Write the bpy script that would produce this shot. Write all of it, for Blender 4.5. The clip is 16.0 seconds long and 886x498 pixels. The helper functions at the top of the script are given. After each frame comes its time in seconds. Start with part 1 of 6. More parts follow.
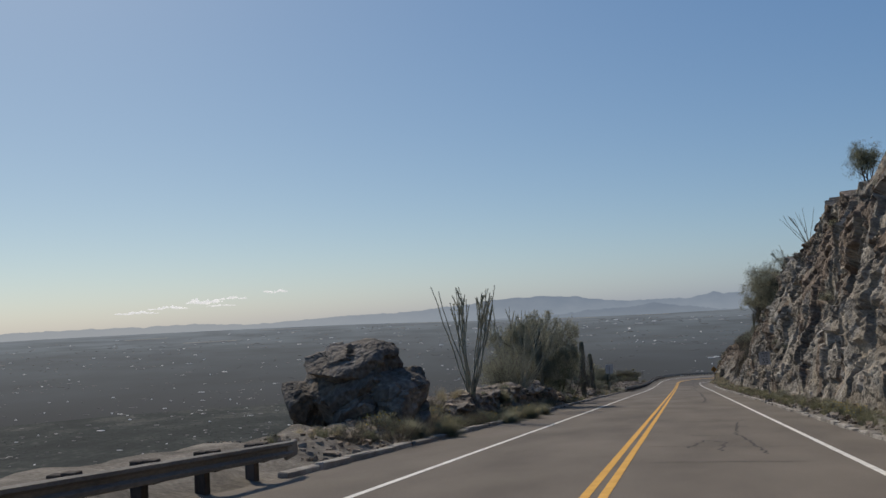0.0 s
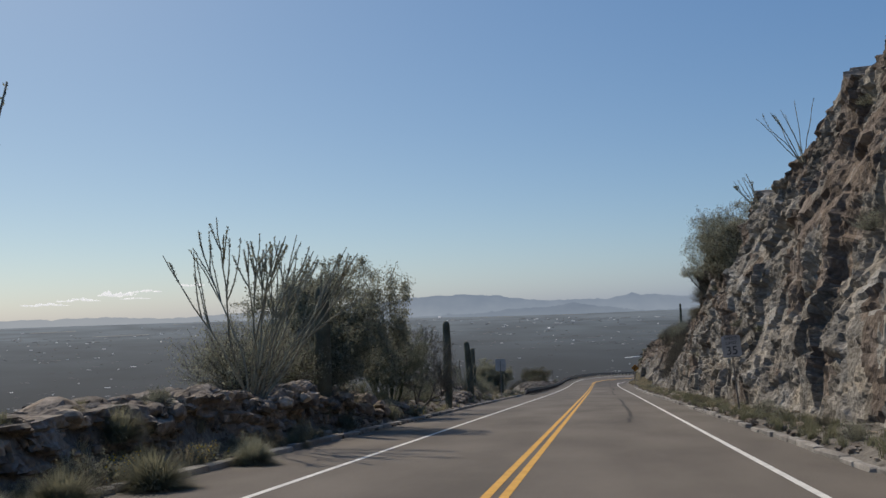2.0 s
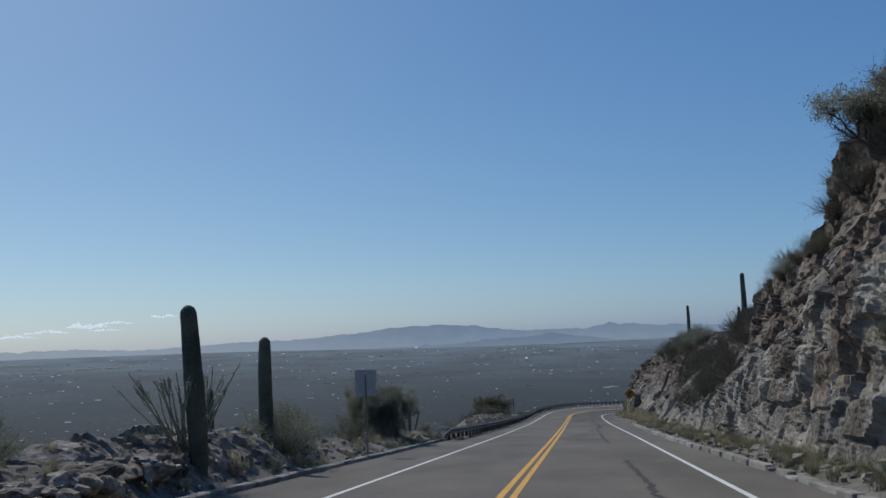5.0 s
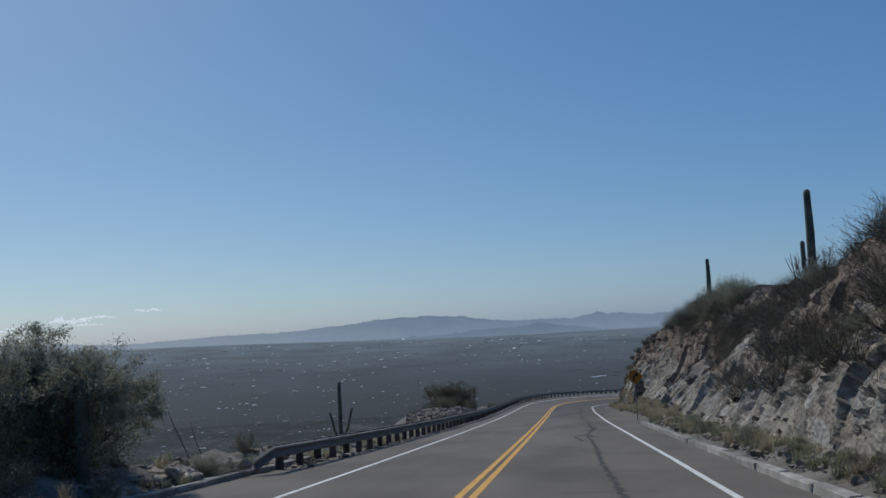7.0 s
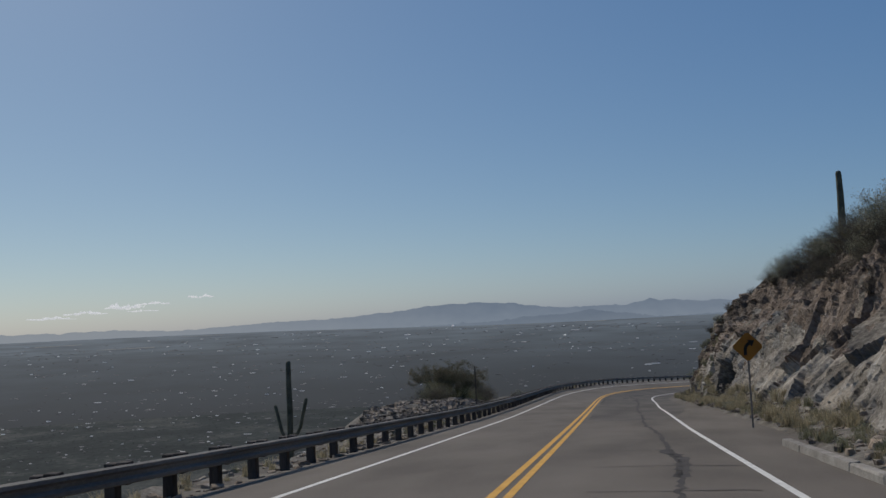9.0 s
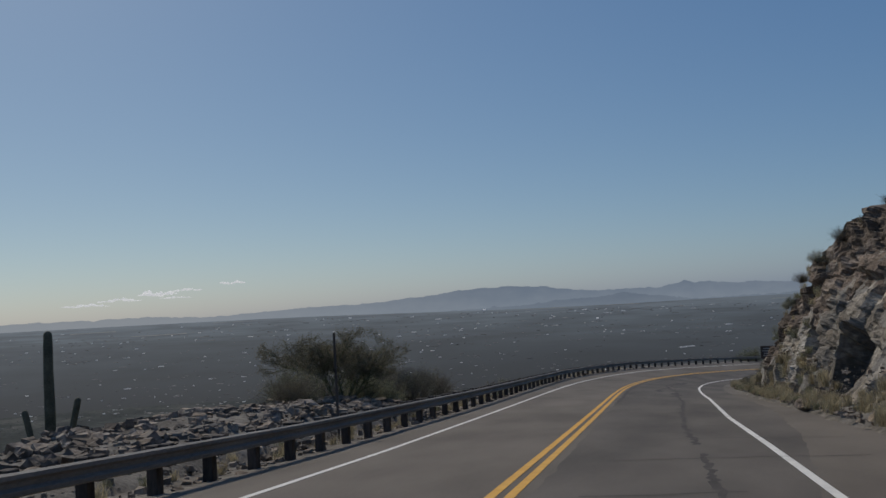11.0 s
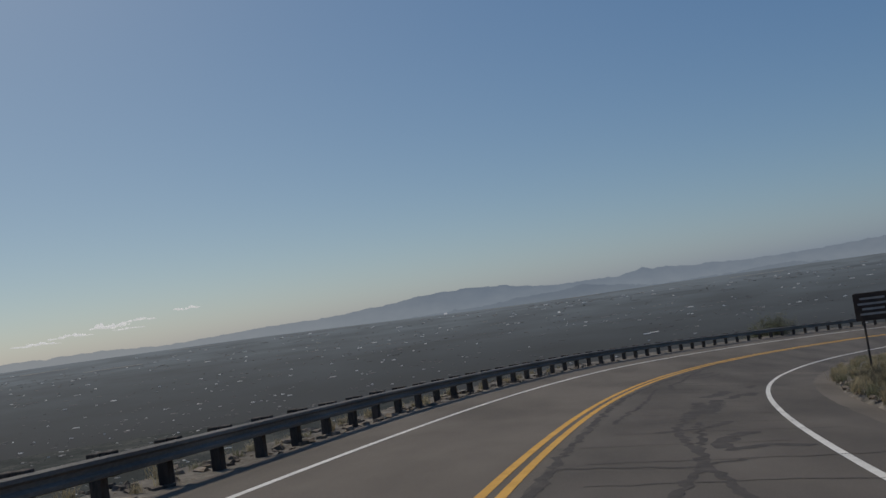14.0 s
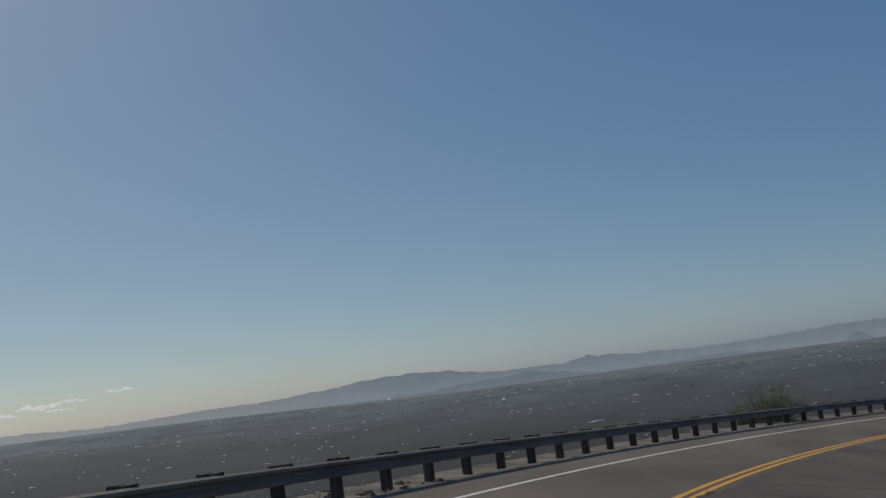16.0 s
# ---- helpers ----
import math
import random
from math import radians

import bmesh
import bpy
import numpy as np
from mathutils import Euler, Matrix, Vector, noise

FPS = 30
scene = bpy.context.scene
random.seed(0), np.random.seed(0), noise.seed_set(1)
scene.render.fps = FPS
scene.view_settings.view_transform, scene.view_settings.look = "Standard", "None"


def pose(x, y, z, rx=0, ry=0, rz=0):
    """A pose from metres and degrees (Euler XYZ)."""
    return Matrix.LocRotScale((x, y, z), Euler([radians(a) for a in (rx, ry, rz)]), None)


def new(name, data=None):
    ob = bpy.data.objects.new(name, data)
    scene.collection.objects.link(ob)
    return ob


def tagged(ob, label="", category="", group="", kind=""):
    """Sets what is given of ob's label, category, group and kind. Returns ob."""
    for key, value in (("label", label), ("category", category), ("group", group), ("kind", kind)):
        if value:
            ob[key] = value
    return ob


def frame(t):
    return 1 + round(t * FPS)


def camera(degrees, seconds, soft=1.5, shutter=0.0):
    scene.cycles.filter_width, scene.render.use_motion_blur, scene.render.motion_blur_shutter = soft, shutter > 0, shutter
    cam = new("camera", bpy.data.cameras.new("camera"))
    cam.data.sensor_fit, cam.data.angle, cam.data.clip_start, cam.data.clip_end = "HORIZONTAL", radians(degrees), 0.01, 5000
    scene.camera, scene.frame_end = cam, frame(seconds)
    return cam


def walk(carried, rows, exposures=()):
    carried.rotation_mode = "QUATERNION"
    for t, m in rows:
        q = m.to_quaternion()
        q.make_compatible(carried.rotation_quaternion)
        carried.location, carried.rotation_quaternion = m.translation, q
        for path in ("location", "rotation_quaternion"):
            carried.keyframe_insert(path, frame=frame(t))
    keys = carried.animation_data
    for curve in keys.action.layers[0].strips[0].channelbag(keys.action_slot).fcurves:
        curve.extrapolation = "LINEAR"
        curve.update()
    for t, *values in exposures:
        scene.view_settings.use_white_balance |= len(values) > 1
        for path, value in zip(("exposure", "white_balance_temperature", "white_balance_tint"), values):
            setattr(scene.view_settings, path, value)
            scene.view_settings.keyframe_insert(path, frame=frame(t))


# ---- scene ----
# ---------------------------------------------------------------- camera
cam = camera(51.53, 16.0, soft=1.5)
ROWS = [
    (0.0, 1.45, 0.026, 1.764, 3.85, 2.95, 15.36),
    (0.5, 1.45, 7.381, 1.157, 2.97, 1.55, 15.0),
    (1.0, 1.495, 14.750, 0.548, 2.776, 2.084, 13.274),
    (1.5, 1.392, 22.238, -0.070, 3.205, 1.946, 12.896),
    (2.0, 1.172, 29.684, -0.685, 3.507, 2.045, 10.526),
    (2.5, 0.921, 37.007, -1.289, 3.784, 2.018, 10.964),
    (3.0, 0.754, 44.318, -1.893, 3.962, 2.658, 12.015),
    (3.5, 0.642, 51.614, -2.495, 3.613, 2.569, 12.088),
    (4.0, 0.498, 58.896, -3.096, 3.496, 1.429, 11.427),
    (4.5, 0.402, 66.160, -3.696, 5.403, 1.823, 9.834),
    (7.0, 0.292, 103.759, -6.800, 4.821, 2.900, 8.439),
    (7.5, 0.175, 111.225, -7.417, 4.482, 2.505, 8.958),
    (8.0, 0.069, 118.660, -8.030, 3.669, 2.268, 11.281),
    (8.5, -0.063, 126.037, -8.637, 3.809, 2.908, 11.815),
    (9.0, -0.183, 133.347, -9.232, 4.175, 2.810, 11.598),
    (9.5, -0.357, 140.648, -9.820, 3.598, 2.486, 11.695),
    (10.0, -0.425, 148.011, -10.407, 3.454, 2.366, 12.790),
    (12.5, -0.886, 188.625, -13.541, 3.127, 4.263, 13.174),
    (13.0, -1.140, 197.137, -14.195, 4.030, 4.614, 12.515),
    (13.5, -1.350, 205.718, -14.844, 4.666, 4.535, 10.745),
    (14.0, -1.506, 214.407, -15.494, 3.493, 8.138, 11.266),
    (14.5, -1.506, 223.201, -16.147, 4.387, 9.631, 11.096),
    (15.0, -1.091, 232.017, -16.810, 5.309, 8.397, 10.366),
    (15.5, -0.277, 240.731, -17.472, 6.999, 7.201, 12.007),
    (16.0, 0.756, 249.399, -18.115, 8.327, 7.366, 7.883),
]
walk(cam, [(t, pose(x, y, z, 90 + p, r, w)) for t, x, y, z, p, r, w in ROWS],
     [(0.0, -0.06, 7000, 13), (1.0, 0.0, 7000, 13), (2.0, 0.03, 6900, 13), (2.8, -0.15, 6000, 9), (4.5, -0.18, 5950, 9), (7.4, -0.26, 5950, 9),
      (8.4, -0.24, 6450, 11), (9.0, -0.40, 6600, 12), (10.0, -0.50, 6650, 12), (12.5, -0.41, 6750, 12), (13.0, -0.47, 6800, 12), (16.0, -0.50, 7150, 12)])

# ---------------------------------------------------------------- sky, sun
SUN_AZ, SUN_EL = radians(-46), radians(47)      # azimuth from +y towards +x
world = bpy.data.worlds.new("sky")
scene.world = world
world.use_nodes = True
wn = world.node_tree
sky = wn.nodes.new("ShaderNodeTexSky")
sky.sky_type, sky.sun_disc = "NISHITA", False
sky.sun_elevation, sky.sun_rotation = SUN_EL, SUN_AZ
sky.altitude, sky.air_density, sky.dust_density, sky.ozone_density = 900, 0.8, 1.8, 1.6
tint = wn.nodes.new("ShaderNodeMix")
tint.data_type, tint.blend_type = "RGBA", "MULTIPLY"
tint.inputs[0].default_value, tint.inputs[7].default_value = 1.0, (0.562, 0.585, 0.452, 1)
wn.links.new(sky.outputs[0], tint.inputs[6])
veil = wn.nodes.new("ShaderNodeMix")         # thin even blue haze over the whole sky
veil.data_type, veil.blend_type = "RGBA", "ADD"
veil.inputs[0].default_value, veil.inputs[7].default_value = 1.0, (0.0, 0.57, 2.12, 1)
wn.links.new(tint.outputs[2], veil.inputs[6])
wn.links.new(veil.outputs[2], wn.nodes["Background"].inputs[0])
wn.nodes["Background"].inputs[1].default_value = 0.115
sun = new("sun", bpy.data.lights.new("sun", "SUN"))
sun.data.energy, sun.data.angle, sun.data.color = 3.0, radians(0.53), (1.0, 0.935, 0.82)
TO_SUN = Vector((math.sin(SUN_AZ) * math.cos(SUN_EL), math.cos(SUN_AZ) * math.cos(SUN_EL), math.sin(SUN_EL)))
sun.matrix_world = TO_SUN.to_track_quat("Z", "Y").to_matrix().to_4x4()


# ---------------------------------------------------------------- materials
def material(name, dark, light, scale=3.0, rough=0.9, bump=0.3, fine=40.0, metal=0.0, third=None, stretch=(1, 1, 1),
             per_piece=0.0, spec=0.3, bump_dist=0.02, leaf=0.0, blocks=0.0, span=(0.35, 0.66)):
    """Two-scale mottled surface: broad patches between two colours, a fine grain and a bump."""
    m = bpy.data.materials.new(name)
    m.use_nodes = True
    nt = m.node_tree
    N, L = nt.nodes, nt.links
    b = N["Principled BSDF"]
    b.inputs["Roughness"].default_value, b.inputs["Metallic"].default_value = rough, metal
    b.inputs["Specular IOR Level"].default_value = spec
    geo = N.new("ShaderNodeNewGeometry")
    mp = N.new("ShaderNodeMapping")
    mp.inputs["Scale"].default_value = stretch
    L.new(geo.outputs["Position"], mp.inputs["Vector"])
    n1, n2 = N.new("ShaderNodeTexNoise"), N.new("ShaderNodeTexNoise")
    n1.inputs["Scale"].default_value, n1.inputs["Detail"].default_value = scale, 6
    n2.inputs["Scale"].default_value, n2.inputs["Detail"].default_value = fine, 4
    for n in (n1, n2):
        L.new(mp.outputs[0], n.inputs["Vector"])
    ramp = N.new("ShaderNodeValToRGB")
    ramp.color_ramp.elements[0].position, ramp.color_ramp.elements[1].position = span
    ramp.color_ramp.elements[0].color, ramp.color_ramp.elements[1].color = (*dark, 1), (*light, 1)
    if third:
        e = ramp.color_ramp.elements.new((span[0] + span[1]) / 2)
        e.color = (*third, 1)
    mix = N.new("ShaderNodeMath")
    mix.operation = "MULTIPLY_ADD"
    mix.inputs[1].default_value = 0.45
    L.new(n2.outputs[0], mix.inputs[0])
    sc = N.new("ShaderNodeMath")
    sc.operation = "MULTIPLY_ADD"
    sc.inputs[1].default_value, sc.inputs[2].default_value = 0.75, -0.1
    L.new(n1.outputs[0], sc.inputs[0])
    L.new(sc.outputs[0], mix.inputs[2])
    L.new(mix.outputs[0], ramp.inputs[0])
    col = ramp.outputs[0]
    if blocks:
        # each broken block has its own tone, from grey to rusty brown
        vo, sep, tone, hue, tm = (N.new("ShaderNode" + k) for k in ("TexVoronoi", "SeparateColor", "MapRange", "Mix", "VectorMath"))
        vo.inputs["Scale"].default_value = blocks
        tone.inputs[3].default_value, tone.inputs[4].default_value = 0.68, 1.32
        hue.data_type, hue.blend_type, tm.operation = "RGBA", "MULTIPLY", "SCALE"
        hue.inputs[7].default_value = (1.04, 0.96, 0.85, 1)
        L.new(mp.outputs[0], vo.inputs["Vector"])
        L.new(vo.outputs["Color"], sep.inputs[0])
        L.new(sep.outputs[0], tone.inputs[0])
        L.new(sep.outputs[1], hue.inputs[0])
        L.new(col, hue.inputs[6])
        L.new(hue.outputs[2], tm.inputs[0])
        L.new(tone.outputs[0], tm.inputs["Scale"])
        col = tm.outputs[0]
    if per_piece:
        info = N.new("ShaderNodeObjectInfo")
        rnd = N.new("ShaderNodeMapRange")
        rnd.inputs[3].default_value, rnd.inputs[4].default_value = 1 - per_piece, 1 + per_piece
        L.new(info.outputs["Random"], rnd.inputs[0])
        vm = N.new("ShaderNodeVectorMath")
        vm.operation = "SCALE"
        L.new(col, vm.inputs[0])
        L.new(rnd.outputs[0], vm.inputs["Scale"])
        col = vm.outputs[0]
    L.new(col, b.inputs["Base Color"])
    if bump:
        bp = N.new("ShaderNodeBump")
        bp.inputs["Strength"].default_value, bp.inputs["Distance"].default_value = bump, bump_dist
        if blocks:
            # chunky broken relief: two sizes of angular blocks under the fine grain
            height = n2.outputs[0]
            for k, gain in ((2.6, 0.7), (6.5, 0.5)):
                vb, add = N.new("ShaderNodeTexVoronoi"), N.new("ShaderNodeMath")
                vb.inputs["Scale"].default_value, vb.inputs["Randomness"].default_value = k, 0.9
                add.operation = "MULTIPLY_ADD"
                add.inputs[1].default_value = gain
                L.new(mp.outputs[0], vb.inputs["Vector"])
                L.new(vb.outputs["Distance"], add.inputs[0])
                L.new(height, add.inputs[2])
                height = add.outputs[0]
            L.new(height, bp.inputs["Height"])
        else:
            L.new(n2.outputs[0], bp.inputs["Height"])
        L.new(bp.outputs[0], b.inputs["Normal"])
    if leaf:
        tr, ms = N.new("ShaderNodeBsdfTranslucent"), N.new("ShaderNodeMixShader")
        ms.inputs[0].default_value = leaf
        L.new(col, tr.inputs[0])
        L.new(b.outputs[0], ms.inputs[1])
        L.new(tr.outputs[0], ms.inputs[2])
        L.new(ms.outputs[0], N["Material Output"].inputs[0])
    return m


def plain(name, colour, rough=0.8, metal=0.0, glow=0.0, base=None):
    m = bpy.data.materials.new(name)
    m.use_nodes = True
    b = m.node_tree.nodes["Principled BSDF"]
    b.inputs["Base Color"].default_value, b.inputs["Roughness"].default_value = (*(base or colour), 1), rough
    b.inputs["Metallic"].default_value = metal
    if glow:
        b.inputs["Emission Color"].default_value, b.inputs["Emission Strength"].default_value = (*colour, 1), glow
    return m


M_ASPHALT = material("asphalt", (0.098, 0.083, 0.067), (0.172, 0.148, 0.12), 0.4, 0.9, 0.5, 90, stretch=(1, 0.35, 1), bump_dist=0.006, third=(0.138, 0.118, 0.096))
M_SEALED = material("sealed_asphalt", (0.07, 0.061, 0.052), (0.135, 0.118, 0.10), 0.5, 0.9, 0.5, 90, stretch=(1, 0.3, 1), bump_dist=0.006, third=(0.105, 0.091, 0.077))
M_TAR = material("crack_tar", (0.045, 0.04, 0.036), (0.082, 0.072, 0.064), 3, 0.9, 0.2, 60)
M_WHITE = material("white_paint", (0.58, 0.565, 0.52), (0.78, 0.76, 0.70), 2.5, 0.7, 0.15, 60)
M_YELLOW = material("yellow_paint", (0.58, 0.30, 0.045), (0.72, 0.40, 0.07), 2.5, 0.7, 0.15, 60)
M_KERB = material("kerb_concrete", (0.19, 0.172, 0.15), (0.36, 0.335, 0.295), 1.6, 0.95, 0.5, 25, per_piece=0.2)
M_DIRT = material("stony_dirt", (0.09, 0.08, 0.066), (0.25, 0.226, 0.19), 0.8, 1.0, 0.9, 9, third=(0.155, 0.138, 0.114), bump_dist=0.06)
M_ROCK = material("cut_rock", (0.105, 0.095, 0.082), (0.322, 0.305, 0.272), 0.45, 0.95, 0.9, 5.0, third=(0.205, 0.188, 0.162), bump_dist=0.06, stretch=(1, 1, 1.4), blocks=0.9)
M_LEDGE = material("ledge_rock", (0.10, 0.086, 0.073), (0.33, 0.30, 0.265), 0.7, 0.95, 1.0, 6, third=(0.195, 0.172, 0.15), bump_dist=0.08, blocks=1.1)
M_VARNISH = material("varnished_rock", (0.07, 0.062, 0.054), (0.25, 0.228, 0.20), 0.7, 0.9, 1.0, 6, third=(0.145, 0.13, 0.114), bump_dist=0.08, blocks=1.0)
M_RUBBLE = material("brown_rubble_rock", (0.088, 0.069, 0.055), (0.245, 0.204, 0.168), 0.8, 0.95, 0.9, 6, third=(0.148, 0.118, 0.095), bump_dist=0.06, blocks=2.2)
M_BOULDER = material("boulder_rock", (0.13, 0.108, 0.088), (0.42, 0.37, 0.31), 0.9, 0.95, 0.8, 7, third=(0.25, 0.21, 0.17), bump_dist=0.06, per_piece=0.3, blocks=1.6)
M_VALLEY = material("valley_floor", (0.011, 0.0155, 0.013), (0.066, 0.067, 0.056), 0.012, 1.0, 0.0, 0.11, third=(0.023, 0.0285, 0.025), stretch=(1, 1, 0.2), span=(0.38, 0.66))
M_ROOF = plain("pale_roof", (0.72, 0.70, 0.67))


def roof_tones(m):
    """Each roof of the town has its own tone, a few of them bright white."""
    nt = m.node_tree
    geo, ramp = nt.nodes.new("ShaderNodeNewGeometry"), nt.nodes.new("ShaderNodeValToRGB")
    ramp.color_ramp.elements[0].color, ramp.color_ramp.elements[1].color = (0.07, 0.07, 0.068, 1), (0.85, 0.84, 0.82, 1)
    mid = ramp.color_ramp.elements.new(0.74)
    mid.color = (0.21, 0.20, 0.19, 1)
    nt.links.new(geo.outputs["Random Per Island"], ramp.inputs[0])
    nt.links.new(ramp.outputs[0], nt.nodes["Principled BSDF"].inputs["Base Color"])
    return m


M_TOWN = roof_tones(plain("town_roof", (0.5, 0.5, 0.5)))
M_FIELD = plain("pale_field", (0.22, 0.21, 0.19), 1.0)
M_CANOPY = plain("town_trees", (0.018, 0.022, 0.019), 1.0)
M_RAIL = material("weathered_steel", (0.135, 0.122, 0.106), (0.235, 0.217, 0.19), 1.2, 0.72, 0.15, 30, metal=0.0, stretch=(1, 0.3, 1))
M_POST = material("rail_timber", (0.05, 0.042, 0.036), (0.11, 0.092, 0.078), 5, 0.95, 0.4, 30, stretch=(1, 1, 0.2), per_piece=0.25)
M_BARK = material("mesquite_bark", (0.045, 0.037, 0.03), (0.11, 0.092, 0.076), 6, 0.95, 0.6, 30)
M_GREYBARK = material("grey_twigs", (0.07, 0.06, 0.05), (0.17, 0.15, 0.13), 5, 0.95, 0.4, 30)
M_GREENBARK = material("palo_verde_bark", (0.05, 0.06, 0.03), (0.13, 0.14, 0.075), 4, 0.9, 0.3, 30)
M_LEAF = material("mesquite_leaf", (0.13, 0.138, 0.088), (0.28, 0.285, 0.19), 1.5, 0.8, 0, 12, leaf=0.5)
M_LEAF2 = material("grey_green_leaf", (0.18, 0.182, 0.132), (0.38, 0.38, 0.285), 1.5, 0.8, 0, 12, leaf=0.5)
M_LEAF3 = material("sage_leaf", (0.098, 0.089, 0.062), (0.215, 0.195, 0.14), 1.5, 0.8, 0, 12, leaf=0.45)
M_DRY = material("dry_grass", (0.24, 0.20, 0.125), (0.46, 0.41, 0.28), 1.2, 0.95, 0, 12, leaf=0.5)
M_GREENGRASS = material("green_grass", (0.14, 0.14, 0.085), (0.27, 0.265, 0.175), 1.2, 0.95, 0, 12, leaf=0.5)
M_SAGE = material("sage_stems", (0.16, 0.158, 0.105), (0.31, 0.30, 0.208), 1.2, 0.95, 0, 12, leaf=0.5)
M_FLOWER = plain("yellow_petal", (0.75, 0.52, 0.03))
M_SAGUARO = material("saguaro_skin", (0.065, 0.068, 0.048), (0.15, 0.15, 0.105), 1.4, 0.85, 0.3, 18)
M_OCOTILLO = material("ocotillo_bark", (0.16, 0.156, 0.12), (0.36, 0.35, 0.27), 5, 0.9, 0.4, 30)
M_GALV = material("galvanised_steel", (0.14, 0.13, 0.12), (0.26, 0.25, 0.24), 4, 0.55, 0.1, 40, metal=0.6)
M_SIGNWHITE = material("sign_white", (0.34, 0.33, 0.32), (0.44, 0.43, 0.41), 3, 0.5, 0, 30)
M_SIGNYELLOW = material("sign_amber", (0.29, 0.115, 0.014), (0.36, 0.155, 0.02), 3, 0.5, 0, 30)
M_SIGNBROWN = material("sign_brown", (0.06, 0.04, 0.03), (0.10, 0.07, 0.05), 3, 0.7, 0.1, 30)
M_SIGNBACK = material("sign_back_metal", (0.36, 0.34, 0.31), (0.48, 0.455, 0.42), 3, 0.6, 0.1, 30)
M_BLACK = plain("sign_black", (0.012, 0.012, 0.012), 0.6)


def ridge_haze_glow(name, low, high, z0, z1):
    """Far hills, haze painted into their emission, paler towards the foot, with faint folds."""
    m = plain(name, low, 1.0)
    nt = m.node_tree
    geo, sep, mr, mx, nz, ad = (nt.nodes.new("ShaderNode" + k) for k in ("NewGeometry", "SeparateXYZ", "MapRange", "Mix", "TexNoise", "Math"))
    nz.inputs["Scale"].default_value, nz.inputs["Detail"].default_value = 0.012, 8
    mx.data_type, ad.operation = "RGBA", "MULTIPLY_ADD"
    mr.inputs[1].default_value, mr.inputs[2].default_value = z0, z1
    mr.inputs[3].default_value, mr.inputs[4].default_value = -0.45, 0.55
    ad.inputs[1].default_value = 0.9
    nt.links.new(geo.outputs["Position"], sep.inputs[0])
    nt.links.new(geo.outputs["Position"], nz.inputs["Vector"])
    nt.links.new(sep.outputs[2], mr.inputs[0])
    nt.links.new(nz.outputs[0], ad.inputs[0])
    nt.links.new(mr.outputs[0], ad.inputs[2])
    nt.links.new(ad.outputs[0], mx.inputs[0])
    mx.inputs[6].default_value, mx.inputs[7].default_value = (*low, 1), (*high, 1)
    west, glare = nt.nodes.new("ShaderNodeMapRange"), nt.nodes.new("ShaderNodeMix")      # the painted haze is paler towards the sun
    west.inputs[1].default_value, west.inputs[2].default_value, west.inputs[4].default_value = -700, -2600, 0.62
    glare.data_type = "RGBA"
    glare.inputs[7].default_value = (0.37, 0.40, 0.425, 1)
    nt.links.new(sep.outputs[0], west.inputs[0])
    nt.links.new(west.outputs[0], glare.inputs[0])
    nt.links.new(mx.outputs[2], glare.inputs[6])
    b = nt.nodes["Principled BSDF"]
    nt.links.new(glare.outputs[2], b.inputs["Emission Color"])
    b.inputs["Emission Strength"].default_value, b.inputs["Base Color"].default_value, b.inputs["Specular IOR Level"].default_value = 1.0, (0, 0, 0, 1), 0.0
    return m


# emission colours of the ranges hold the blue of the haze
M_MOUNT = ridge_haze_glow("far_range_haze", (0.24, 0.296, 0.366), (0.176, 0.23, 0.305), -60, 50)
M_MOUNT2 = ridge_haze_glow("near_range_haze", (0.205, 0.255, 0.318), (0.155, 0.202, 0.268), -80, 0)


def far_haze_glow(name, near, far, r0, r1):
    """Far plain backdrop: haze painted into emission, glowing more with distance from the road."""
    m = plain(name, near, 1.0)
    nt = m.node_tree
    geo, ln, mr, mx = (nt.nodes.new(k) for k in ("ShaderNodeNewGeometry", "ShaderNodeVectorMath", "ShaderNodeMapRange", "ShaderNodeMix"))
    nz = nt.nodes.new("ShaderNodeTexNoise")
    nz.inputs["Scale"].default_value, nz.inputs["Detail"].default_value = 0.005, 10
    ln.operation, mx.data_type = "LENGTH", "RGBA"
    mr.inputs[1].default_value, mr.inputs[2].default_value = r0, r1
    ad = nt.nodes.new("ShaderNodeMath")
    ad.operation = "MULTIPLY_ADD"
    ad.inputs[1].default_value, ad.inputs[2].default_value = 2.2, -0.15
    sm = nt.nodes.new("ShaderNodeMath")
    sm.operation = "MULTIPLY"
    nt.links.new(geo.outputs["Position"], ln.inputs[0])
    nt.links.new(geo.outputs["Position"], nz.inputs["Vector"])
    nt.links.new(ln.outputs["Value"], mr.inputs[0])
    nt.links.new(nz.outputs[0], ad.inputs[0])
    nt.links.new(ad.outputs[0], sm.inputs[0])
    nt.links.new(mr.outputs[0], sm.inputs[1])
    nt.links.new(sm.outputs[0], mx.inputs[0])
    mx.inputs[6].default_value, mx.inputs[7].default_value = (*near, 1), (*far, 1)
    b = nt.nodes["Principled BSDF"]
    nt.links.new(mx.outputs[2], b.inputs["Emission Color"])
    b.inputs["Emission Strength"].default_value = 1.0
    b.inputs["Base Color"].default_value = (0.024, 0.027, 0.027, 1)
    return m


M_FARPLAIN = far_haze_glow("far_plain_haze", (0.0, 0.0, 0.0), (0.088, 0.114, 0.139), 1700, 4900)
# the clouds' sunlit white is put into emission
M_CLOUD = plain("cloud_white_glow", (0.70, 0.73, 0.75), 1.0, 0, 0.95, (0.2, 0.2, 0.2))


# ---------------------------------------------------------------- mesh helpers
rng = np.random.default_rng(7)


